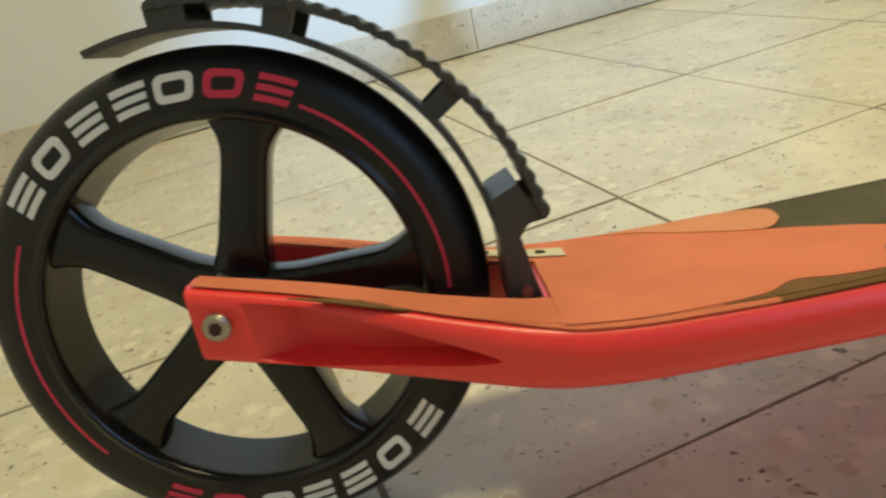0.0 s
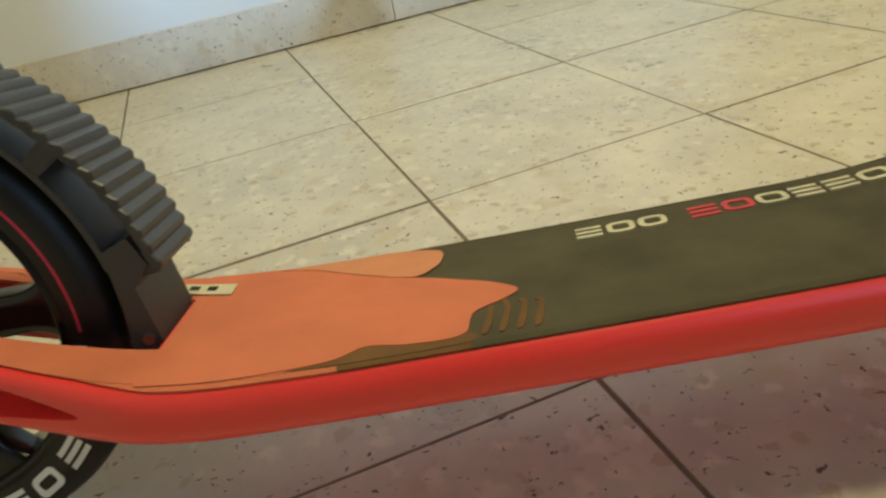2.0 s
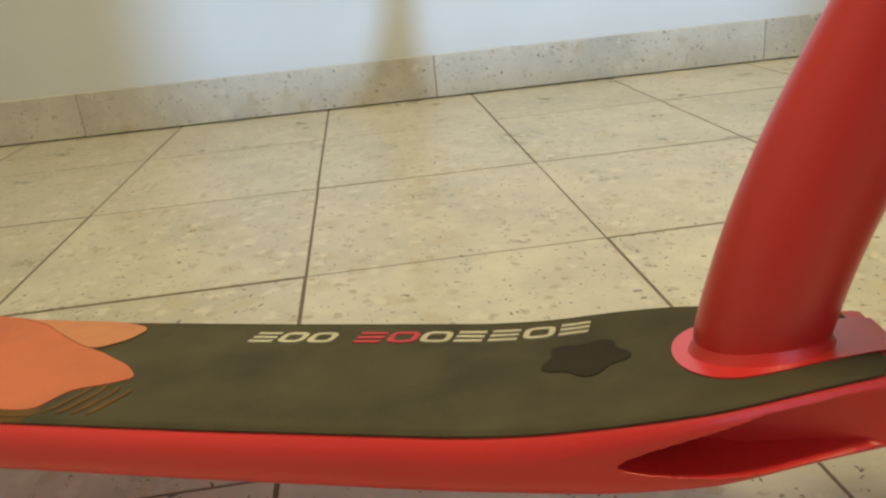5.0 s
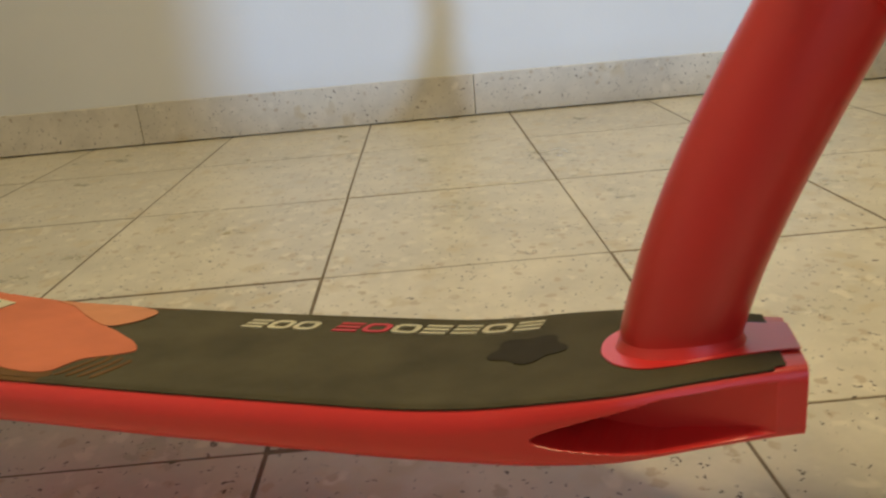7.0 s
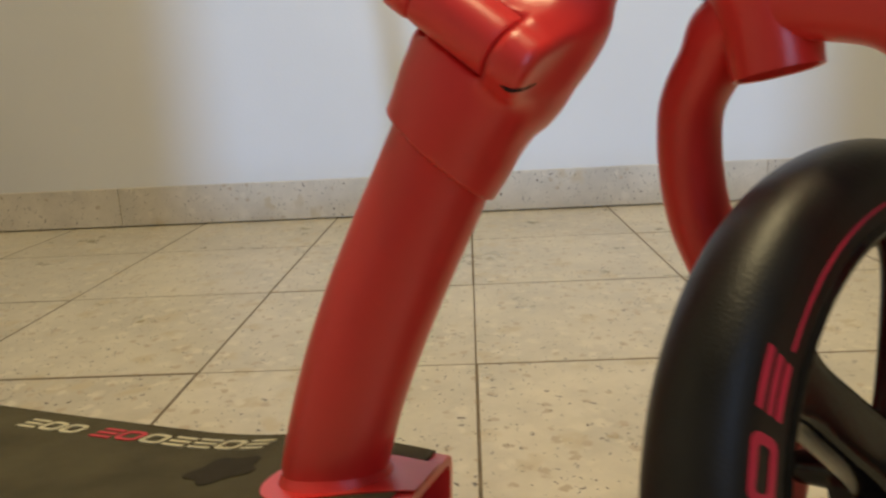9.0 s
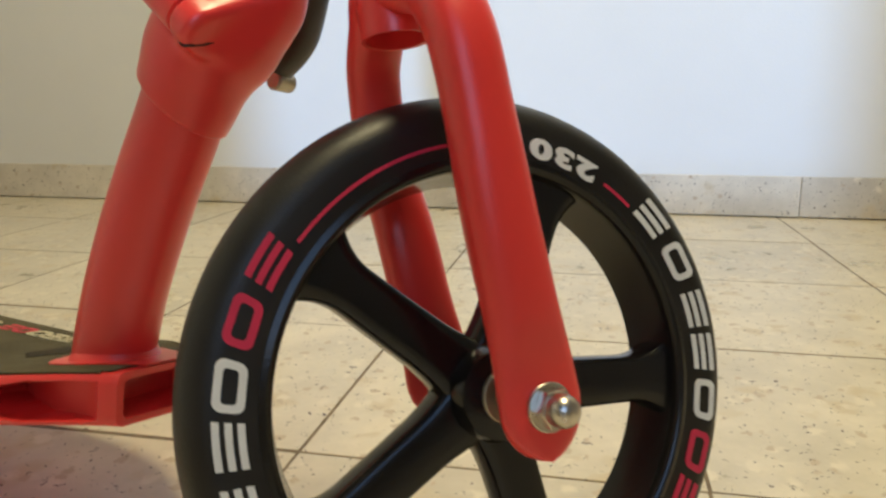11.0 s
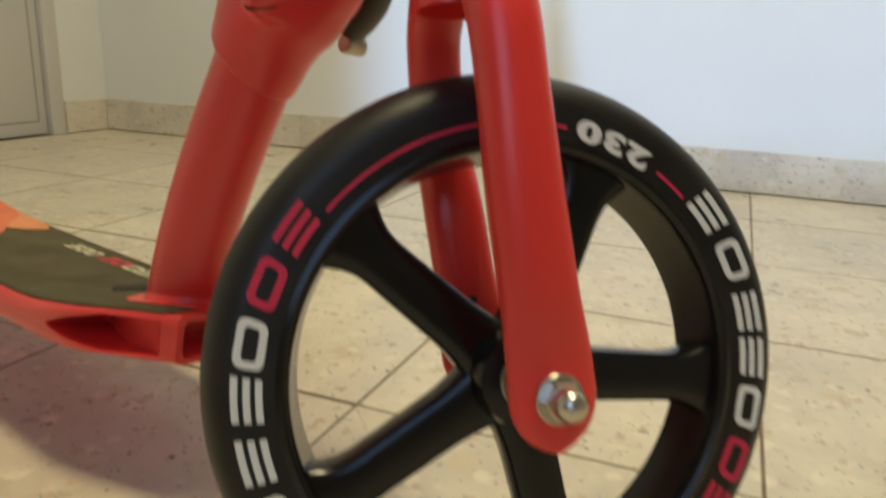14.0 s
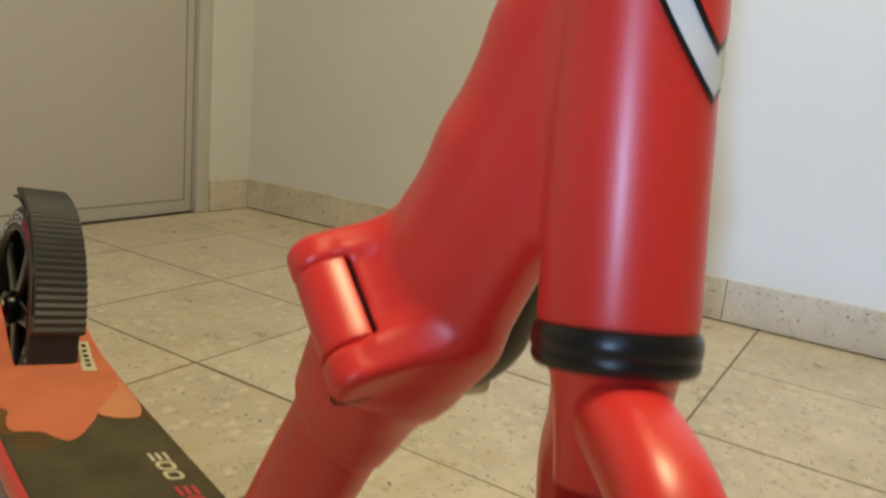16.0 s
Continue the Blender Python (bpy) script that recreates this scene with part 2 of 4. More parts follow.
for x0, x1, z0, z1 in ((WIN_X0, WIN_X0 + 0.03, SILL, HEAD), (WIN_X1 - 0.03, WIN_X1, SILL, HEAD), (WIN_X0 + 0.03, WIN_X1 - 0.03, SILL, SILL + 0.03), (WIN_X0 + 0.03, WIN_X1 - 0.03, HEAD - 0.03, HEAD)):
    part("window_frame", box(x0, x1, -0.08, -0.02, z0, z1, 0.002), DOOR_PAINT, window)

# the closed door in the west wall
door = structure(new("door_1"), "closed pale grey flush door in a grey frame", "door")
door.location = (X_WEST, (DOOR_Y0 + DOOR_Y1) / 2, 0)
dw = (DOOR_Y1 - DOOR_Y0) / 2
for y0, y1, z0, z1 in ((dw - 0.036, dw, 0.0, DOOR_TOP), (-dw, -dw + 0.036, 0.0, DOOR_TOP), (-dw + 0.036, dw - 0.036, DOOR_TOP - 0.036, DOOR_TOP)):
    part("door_frame", box(-0.10, 0.006, y0, y1, z0, z1, 0.002), DOOR_PAINT, door)
part("door_leaf", box(-0.045, -0.008, -dw + 0.039, dw - 0.039, 0.003, DOOR_TOP - 0.039, 0.0015), DOOR_PAINT, door)
# darker grey strips on the flat leaf paint the shade of its grooves
for y0, y1, z0, z1 in ((dw - 0.062, dw - 0.058, 0.03, DOOR_TOP - 0.06), (-dw + 0.058, -dw + 0.062, 0.03, DOOR_TOP - 0.06), (-dw + 0.062, dw - 0.062, 0.03, 0.034)):
    part("edge_groove_shade", box(-0.0085, -0.0076, y0, y1, z0, z1), DOOR_GROOVE_SHADE, door)

# terrazzo skirting along the north wall and the stub beside the door
SKIRT_H = 0.0735
skirting = structure(new("baseboard"), "cream terrazzo skirting stones with dark flecks", "skirting")
skirting.location = (0, Y_NORTH, 0)
edges = [X_WEST + 0.012] + [0.1905 + 0.2995 * k for k in range(-4, 9, 2)]
edges = [e for e in edges if X_WEST + 0.01 <= e < X_EAST] + [X_EAST]
for a, b in zip(edges, edges[1:]):
    part("skirting_stone", box(a + 0.0004, b - 0.0004, -0.011, 0.0, 0.0022, SKIRT_H, 0.0010), SKIRT, skirting, smooth=0)
side = structure(new("baseboard"), "short terrazzo skirting stone beside the door", "skirting")
side.location = (X_WEST, Y_NORTH, 0)
part("skirting_stone", box(0.0, 0.011, DOOR_Y1 - Y_NORTH + 0.001, -0.0005, 0.0012, SKIRT_H, 0.0018), SKIRT, side, smooth=0)

# ---- the kick scooter ----
SC = pose(-0.283, -0.188, 0.0966, 0, 0, -17.0) @ pose(0, 0, 0, -8.5, 0, 0)
FR = pose(0.3920, -0.3895, 0.1120, 0, 0, 36.41) @ pose(0, 0, 0, -13.57, 0, 0)
BASE = SC @ pose(0, 0, -0.0966)
scooter = tagged(new("kick_scooter"), "red kick scooter with black five-spoke wheels, front wheel turned", "scooter")
scooter.matrix_world = BASE
UP = pose(0, 0, 0.0966)
FRONT = BASE.inverted() @ FR


def wheel(name, radius, at, spoke0, spoke_w, label, far=0.0):
    """A five-spoke wheel round its own y axis; the y minus side is seen."""
    k = radius / 0.1148
    hub = part(name, revolve([(0.0085, -0.019), (0.017 * k, -0.017), (0.0185 * k, -0.013), (0.0185 * k, 0.013), (0.017 * k, 0.017), (0.0085, 0.019)], 40), BLACK_PLASTIC, scooter, label, at)
    # rubber tyre: rounded tread, flat printed sidewalls
    prof = []
    ro, ri, half = radius, 0.0885 * k, 0.0140
    for i in range(17):
        a = radians(-90 + 180 * i / 16)
        prof.append((ro - 0.0135 + 0.0135 * math.cos(a), far / 2 + (half + far / 2) * math.sin(a)))
    prof = prof + [(ri, half + far - 0.0006), (ri, -half + 0.0006)]
    part("tyre", revolve(prof, 128), TYRE, hub, "black rubber tyre with printed sidewall")
    rim = [(ri + 0.001, -half + 0.0004), (ri - 0.0012, -half - 0.0004), (0.0860 * k, -half), (0.0848 * k, -half + 0.0014), (0.0842 * k, -half + 0.0045),
           (0.0828 * k, 0.0), (0.0808 * k, half - 0.005), (0.0806 * k, half - 0.0020), (0.0825 * k, half - 0.0002), (ri - 0.002, half + 0.0004), (ri + 0.001, half - 0.0004)]
    part("rim", revolve(rim, 128), BLACK_PLASTIC, hub, "glossy black plastic rim")
    for s in range(5):
        a = radians(spoke0 + 72 * s)
        er, et = Vector((math.cos(a), 0, math.sin(a))), Vector((-math.sin(a), 0, math.cos(a)))
        rings = []
        for i in range(19):
            f = i / 18
            r = (0.010 + (0.0850 - 0.010) * f) * k
            w = spoke_w * (0.0080 + 0.0014 * (1 - f)) * k + 0.0088 * k * max(0, (f - 0.73) / 0.27) ** 2.3 + 0.0035 * k * max(0, (0.30 - f) / 0.30) ** 1.8
            h = 0.0092 - 0.0010 * math.sin(math.pi * f)
            rings.append([er * r + et * (w * px) + Vector((0, h * py, 0)) for px, py in
                          ((-1, -0.55), (-0.93, -0.80), (-0.78, -0.94), (-0.45, -0.99), (0.45, -0.99), (0.78, -0.94), (0.93, -0.80), (1, -0.55),
                           (1, 0.55), (0.93, 0.80), (0.78, 0.94), (0.45, 0.99), (-0.45, 0.99), (-0.78, 0.94), (-0.93, 0.80), (-1, 0.55))])
        part("spoke", loft(rings), BLACK_PLASTIC, hub)
    for y0, y1, r in ((-0.0205, -0.0165, 0.0105), (-0.0385, -0.0200, 0.0062), (0.0165, 0.0205, 0.0105), (0.0200, 0.0370, 0.0062)):
        part("axle_spacer", cylinder_y(r * k, y0, y1, bevel=0.0006), STEEL if y0 < 0 else BLACK_PLASTIC, hub, "dull steel axle spacer" if y0 < 0 else "black axle spacer")
    return hub


def stripe(parent, r, width, a0, a1, y, material):
    n = max(2, int(abs(a1 - a0) / 2))
    rings = []
    for i in range(n + 1):
        a = radians(a0 + (a1 - a0) * i / n)
        rings.append([((r + dr) * math.cos(a), yy, (r + dr) * math.sin(a)) for dr, yy in ((-width / 2, y), (width / 2, y), (width / 2, y + 0.0006), (-width / 2, y + 0.0006))])
    return part("stripe", loft(rings), material, parent)


def link_outline(w, h, t, slant, n=6):
    """Outer and inner outlines of a rounded link with wall thickness t."""
    def ring(ww, hh, rad):
        pts = []
        for cx, cz, a0 in ((1, 1, 0), (-1, 1, 90), (-1, -1, 180), (1, -1, 270)):
            for i in range(n):
                a = radians(a0 + 90 * i / (n - 1))
                x, z = cx * (ww - rad) + rad * math.cos(a), cz * (hh - rad) + rad * math.sin(a)
                pts.append((x + slant * z, z))
        return pts
    return ring(w / 2, h / 2, h * 0.30), ring(w / 2 - t, h / 2 - t, h * 0.14)


def triple_bars(w, h, t, slant):
    """Outlines of three parallel bars."""
    out = []
    for zc in (-h / 2 + t / 2, 0.0, h / 2 - t / 2):
        lower = [(-w / 2 + w * i / 5, zc - t / 2) for i in range(6)]
        upper = [(x, zc + t / 2) for x, _ in lower[::-1]]
        out.append([(x + slant * z, z) for x, z in lower + upper])
    return out


def wheel_mark(parent, r, angle, w, h, y, material, bars=False):
    """A plain link or three bars printed on the tyre's sidewall."""
    def place(p, yy):
        a = radians(angle) - p[0] / r
        rr = r + p[1]
        return (rr * math.cos(a), yy, rr * math.sin(a))
    if bars:
        bm = bmesh.new()
        for line in triple_bars(w * 0.92, h, 0.0024, 0.16):
            loft([[place(p, y) for p in line], [place(p, y - 0.0005) for p in line]], bm=bm)
        return part("sidewall_print", bm, material, parent)
    outer, inner = link_outline(w, h, 0.0027, 0.16)
    rings = [[place(p, y) for p in outer], [place(p, y - 0.0005) for p in outer], [place(p, y - 0.0005) for p in inner], [place(p, y) for p in inner]]
    return part("sidewall_print", loft(rings, closed=True), material, parent)


def text_mesh(text, size):
    cu = bpy.data.curves.new("lettering", "FONT")
    cu.body, cu.size, cu.extrude, cu.align_x, cu.align_y = text, size, 0.0002, "CENTER", "CENTER"
    cu.offset, cu.shear, cu.space_character = 0.0008, 0.24, 1.14
    ob = bpy.data.objects.new("lettering", cu)
    scene.collection.objects.link(ob)
    me = bpy.data.meshes.new_from_object(ob.evaluated_get(bpy.context.evaluated_depsgraph_get()))
    bpy.data.objects.remove(ob)
    return me


SIDE = -0.0136
front_wheel = wheel("front_wheel", 0.1148, FRONT, -5.8, 1.14, "large black front wheel with printed tyre", 0.004)
for i, (a, c) in enumerate(((-142.9, 0), (-155, 0), (-167.6, 0), (180, 0), (168.9, 0), (156.7, 1), (144.5, 1), (37, 0), (24.2, 0), (11.3, 0), (0.5, 0), (-11.3, 0), (-24, 1), (-35.6, 1))):
    wheel_mark(front_wheel, 0.0990, a, 0.0168, 0.0106, SIDE, (WHITE, MAGENTA)[c], i % 7 in (0, 2, 3, 6))
for a0, a1 in ((138, 78), (53, 44), (-42, -135)):
    stripe(front_wheel, 0.0945, 0.0013, a0, a1, SIDE - 0.0003, MAGENTA)
me = text_mesh("230", 0.0165)
for v in me.vertices:
    a, r, yy = radians(65.2) + (v.co.x - 0.30 * v.co.y) * 1.16 / 0.0955, 0.0955 - v.co.y * 0.62, SIDE - 0.0004 + v.co.z
    v.co = (r * math.cos(a), yy, r * math.sin(a))
me.materials.append(WHITE)
num = new("number_print", me)
num.parent = front_wheel
num["label"] = "white printed wheel size number 230"

R_REAR = 0.0990
REAR = pose(0.0018, 0.006, 0.0966 + 0.0034)
rear_wheel = wheel("rear_wheel", R_REAR, REAR, 0.8, 1.24, "black rear wheel with printed tyre")
kr = R_REAR / 0.1148
for i, (a, c) in enumerate(((136, 0), (124.1, 0), (111.5, 0), (99.5, 0), (88.5, 0), (76.7, 1), (64.5, 1), (-45, 0), (-58.5, 0), (-71, 0), (-83, 0), (-95, 0), (-108.6, 1), (-121, 1))):
    wheel_mark(rear_wheel, 0.0996 * kr, a, 0.0164 * kr, 0.0118 * kr, SIDE, (WHITE, MAGENTA)[c], i % 7 in (0, 2, 3, 6))
for a0, a1 in ((58, -6), (149, 215)):
    stripe(rear_wheel, 0.0960 * kr, 0.0013, a0, a1, SIDE - 0.0003, MAGENTA)
for a in (-10.2, -13.0):
    stripe(rear_wheel, 0.0945 * kr, 0.008, a, a - 1.2, SIDE - 0.0003, WHITE)

# deck: hollow red side rails round a grip-taped board, narrowing to a block under the stem
TOP = [(-0.02, 0.0275), (-0.008, 0.0235), (0.0, 0.0210), (0.04, 0.0095), (0.08, -0.0040), (0.11, -0.0120), (0.14, -0.0160), (0.19, -0.0182), (0.30, -0.0188), (0.40, -0.0183), (0.425, -0.0165), (0.45, -0.0125), (0.48, -0.0078), (0.51, -0.0035), (0.546, 0.0005)]
BOT = [(-0.02, -0.0005), (0.0, -0.0060), (0.04, -0.0170), (0.08, -0.0280), (0.11, -0.0350), (0.14, -0.0378), (0.19, -0.0386), (0.30, -0.0395), (0.40, -0.0395), (0.44, -0.0380), (0.48, -0.0335), (0.51, -0.0290), (0.546, -0.0248)]
HALF = [(-0.02, 0.0400), (0.03, 0.0420), (0.07, 0.0460), (0.10, 0.0520), (0.12, 0.0555), (0.15, 0.0570), (0.42, 0.0570), (0.45, 0.0562), (0.48, 0.0520), (0.51, 0.0405), (0.546, 0.0275)]
SHIFT = [(-0.02, 0.0055), (0.04, 0.005), (0.09, 0.002), (0.12, 0.0), (0.42, 0.0), (0.45, -0.0010), (0.48, -0.0032), (0.51, -0.0055), (0.546, -0.0074)]


def soft(x, table):
    return sum(interp(x + d, table) * w for d, w in ((-0.014, 1), (-0.007, 2), (0, 3), (0.007, 2), (0.014, 1))) / 9


def recess(x):
    """Half height share and depth of the drop-shaped hollows in the rails."""
    if 0.450 < x < 0.531:
        f = (x - 0.450) / 0.081
        return 0.37 * min(1, f * 1.9) ** 0.62, 0.034 * min(1, f * 9 + 0.25) * (1 - f) ** 0.8
    if 0.013 < x < 0.097:
        f = (0.097 - x) / 0.084
        return 0.41 * min(1, f * 1.35) ** 0.7, 0.0150 * min(1, f * 8 + 0.15) * min(1, (x - 0.013) * 60)
    return 0.0, 0.0


def body_ring(x, y_in=None, sgn=1):
    zt, zb, w = soft(x, TOP), soft(x, BOT), soft(x, HALF)
    h, dep = recess(x)
    pts, ns = [], 54
    rad = interp(x, ((0.06, 0.0045), (0.13, 0.0085), (0.43, 0.0085), (0.48, 0.0050)))
    y0 = soft(x, SHIFT)
    side = []
    for i in range(ns):
        f = i / (ns - 1)
        z = zt + (zb - zt) * f
        dt, db, vt = zt - z, z - zb, rad * 1.15
        y = w
        if dt < vt:
            y -= rad * 0.80 * (1 - math.sqrt(max(0, 1 - ((vt - dt) / vt) ** 2)))
        if db < rad:
            y -= rad * 0.75 * (1 - math.sqrt(max(0, 1 - ((rad - db) / rad) ** 2)))
        if h and abs(f - 0.52) < h:
            y -= dep * min(1, (h - abs(f - 0.52)) / 0.028)
        side.append((y, z))
    if y_in is None:
        return [(x, y0 + y, z) for y, z in side] + [(x, y0 - y, z) for y, z in side[::-1]]
    return [(x, y0 + sgn * y, z) for y, z in side] + [(x, y0 + sgn * y_in, zb), (x, y0 + sgn * y_in, zt)]


xs = [0.118 + (0.541 - 0.118) * i / 260 for i in range(261)]
rings = [body_ring(x) for x in xs]
bm = loft(rings, caps=False)
bm.verts.ensure_lookup_table()
kk = len(rings[0])
bm.faces.new(bm.verts[:kk][::-1])
# the open front end of the block: a mouth with a wall round it
last = bm.verts[-kk:]
cz = sum(v.co.z for v in last) / kk
mouth = [bm.verts.new((0.5412, -0.0072 + (v.co.y + 0.0072) * 0.88, cz + (v.co.z - cz) * 0.74)) for v in last]
deep = [bm.verts.new((0.516, -0.0070 + (v.co.y + 0.0070) * 0.80, cz + (v.co.z - cz) * 0.70)) for v in last]
for ra, rb in ((last, mouth), (mouth, deep)):
    for i in range(kk):
        j = (i + 1) % kk
        bm.faces.new((ra[i], ra[j], rb[j], rb[i]))
bm.faces.new(deep)
part("deck_frame", bm, RED, scooter, "satin red aluminium deck frame with hollow rails", UP, smooth=40)
for sgn in (1, -1):
    axs = [-0.005 + (0.1185 + 0.005) * i / 120 for i in range(121)]
    rr = [body_ring(x, interp(x, ((-0.02, 0.0250), (0.07, 0.0235), (0.12, 0.0225))), sgn) for x in axs]
    part("wheel_arm", loft(rr), RED, scooter, "red rear wheel arm with a long hollow", UP, smooth=40)


def on_deck(x, y, lift):
    return (x, y, soft(x, TOP) + lift)


def deck_patch(name, outline, lift, material, label="", thick=0.0005):
    """A flat print with the given (x, y) outline, laid on the deck's curve."""
    bm = bmesh.new()
    top = [bm.verts.new((x, y, 0)) for x, y in outline]
    bm.faces.new(top)
    for cut in [0.01 * i for i in range(0, 56)]:
        bmesh.ops.bisect_plane(bm, geom=bm.verts[:] + bm.edges[:] + bm.faces[:], plane_co=(cut, 0, 0), plane_no=(1, 0, 0))
    bmesh.ops.triangulate(bm, faces=bm.faces[:])
    ex = bmesh.ops.extrude_face_region(bm, geom=bm.faces[:])
    low = {e for e in ex["geom"] if isinstance(e, bmesh.types.BMVert)}
    for v in bm.verts:
        v.co = on_deck(v.co.x, v.co.y, lift - (thick if v in low else 0))
    return part(name, bm, material, scooter, label, UP, smooth=0)


def tape_edge(x):
    return soft(x, HALF) - interp(x, ((0.13, 0.0050), (0.43, 0.0050), (0.48, 0.0032)))


xs = [0.120 + (0.534 - 0.120) * i / 60 for i in range(61)]
deck_patch("grip_tape", [(x, soft(x, SHIFT) - tape_edge(x)) for x in xs] + [(x, soft(x, SHIFT) + tape_edge(x)) for x in xs[::-1]], 0.0008, GRIP, "dark olive-brown gritty grip tape")

deck_patch("weld_pad", [tuple(p) for p in smooth_path([(0.541, -0.0215), (0.534, -0.0222), (0.518, -0.0262), (0.502, -0.0312), (0.488, -0.0330), (0.479, -0.0280), (0.473, -0.0180), (0.4712, -0.0060), (0.473, 0.0060), (0.479, 0.0155), (0.488, 0.0195), (0.502, 0.0190), (0.518, 0.0145), (0.534, 0.0085), (0.541, 0.0075)], 5)][::-1], 0.0014, RED, "red pad of weld metal in front of the stem")


# the tape's edge turns down over the rail
def edge_strip(x0, x1, sgn, material, name, label, first=0.098):
    rings = []
    n = int((x1 - x0) / 0.004)
    for i in range(n + 1):
        x = x0 + (x1 - x0) * i / n
        rad = interp(x, ((0.06, 0.0045), (0.13, 0.0085), (0.43, 0.0085), (0.48, 0.0050)))
        hx, vt = rad * 0.80, rad * 1.15
        top, under = [], []
        for share in (1.10, 0.90, 0.76, 0.64, 0.54):
            share = 1.10 - (1.10 - share) * min(1, 0.15 + (x - first) / 0.03)
            d = hx * share
            fall = vt * (1 - math.sqrt(max(0, 1 - max(0, 1 - share) ** 2)))
            y = soft(x, SHIFT) + sgn * (soft(x, HALF) - d)
            top.append((x, y + sgn * 0.0005, soft(x, TOP) - fall + 0.00095))
            under.append((x, y - sgn * 0.0003, soft(x, TOP) - fall - 0.0004))
        rings.append(top + under[::-1])
    part(name, loft(rings), material, scooter, label, UP)


for sgn in (-1, 1):
    edge_strip(0.236, 0.530, sgn, GRIP, "tape_edge", "")
    edge_strip(0.190, 0.236, sgn, OCHRE, "tape_edge", "ochre edge of the grip tape")
    edge_strip(0.098, 0.190, sgn, ORANGE, "tape_edge", "orange edge of the grip tape")


def wavy(points, n=6):
    return [tuple(p) for p in smooth_path(points, n)]


e = 0.0505
deck_patch("orange_print", wavy([(0.120, 0.0505), (0.150, 0.0515), (0.172, 0.0448), (0.190, 0.0300), (0.2145, 0.0160), (0.2260, 0.0100), (0.2360, 0.0035), (0.2475, -0.0040), (0.2565, -0.0145), (0.2500, -0.0215),
                                 (0.2395, -0.0280), (0.2368, -0.0350), (0.2350, -0.0440), (0.2280, -0.0470), (0.2130, -0.0455), (0.1990, -0.0420), (0.1860, -0.0490), (0.1550, -0.0516), (0.120, -0.0508)]),
           0.0014, ORANGE, "orange camouflage print on the grip tape")
deck_patch("pale_print", wavy([(0.152, 0.0497), (0.180, 0.0505), (0.205, 0.0505), (0.2265, 0.0430), (0.2280, 0.0310), (0.2240, 0.0220), (0.2145, 0.0160), (0.192, 0.0290), (0.170, 0.0440)]), 0.0018, PALE_ORANGE, "pale orange camouflage print")
deck_patch("ochre_print", wavy([(0.172, -0.0515), (0.186, -0.0470), (0.199, -0.0417), (0.213, -0.0452), (0.2350, -0.0440), (0.238, -0.0505), (0.225, -0.0518), (0.190, -0.0518)]), 0.0011, OCHRE, "ochre contour print along the deck's edge")
for i in range(4):
    x = 0.2430 + 0.0062 * i
    deck_patch("contour_print", wavy([(x, -0.020 - 0.002 * i), (x + 0.0008, -0.030), (x - 0.003, -0.046), (x - 0.0005, -0.046), (x + 0.0030, -0.030), (x + 0.0022, -0.020 - 0.002 * i)], 4), 0.0012, OCHRE)
for sgn in (-1, 1):
    axs = [-0.003 + 0.1255 * i / 30 for i in range(31)]
    lo = [(x, soft(x, SHIFT) + sgn * interp(x, ((-0.02, 0.0258), (0.07, 0.0243), (0.12, 0.0233)))) for x in axs]
    hi = [(x, soft(x, SHIFT) + sgn * (soft(x, HALF) - interp(x, ((0.08, 0.0040), (0.12, 0.0062))))) for x in axs[::-1]]
    deck_patch("arm_print", (lo + hi)[::sgn], 0.0012, ORANGE, "orange grip print on the wheel arm")
    deck_patch("ochre_print", wavy([(0.030, sgn * 0.0385), (0.045, sgn * 0.036), (0.058, sgn * 0.0350), (0.070, sgn * 0.040), (0.055, sgn * 0.0405)])[::sgn], 0.0012, OCHRE)
BLOT = [(0.4400 + 1.25 * r * math.cos(a), 0.0020 + 1.30 * r * math.sin(a)) for a, r in [(radians(7.5 * i), 0.0124 + 0.0017 * math.cos(radians(5 * 7.5 * i + 60))) for i in range(48)]]
deck_patch("dark_print", BLOT, 0.0012, GRIP_DARK, "dark lobed blot print on the grip tape")


def deck_mark(x, y, w, h, material, bars=False, lift=0.0013):
    if bars:
        bm = bmesh.new()
        for line in triple_bars(w * 0.92, h, 0.0026, 0.1):
            loft([[on_deck(x + p[0], y + p[1], lift - 0.0005) for p in line], [on_deck(x + p[0], y + p[1], lift) for p in line]], bm=bm)
        part("deck_print", bm, material, scooter, "", UP, smooth=0)
        return
    outer, inner = link_outline(w, h, 0.0026, 0.1, 4)
    rings = [[on_deck(x + p[0], y + p[1], lift - 0.0005) for p in outer], [on_deck(x + p[0], y + p[1], lift) for p in outer],
             [on_deck(x + p[0], y + p[1], lift) for p in inner], [on_deck(x + p[0], y + p[1], lift - 0.0005) for p in inner]]
    part("deck_print", loft(rings, closed=True), material, scooter, "", UP, smooth=0)


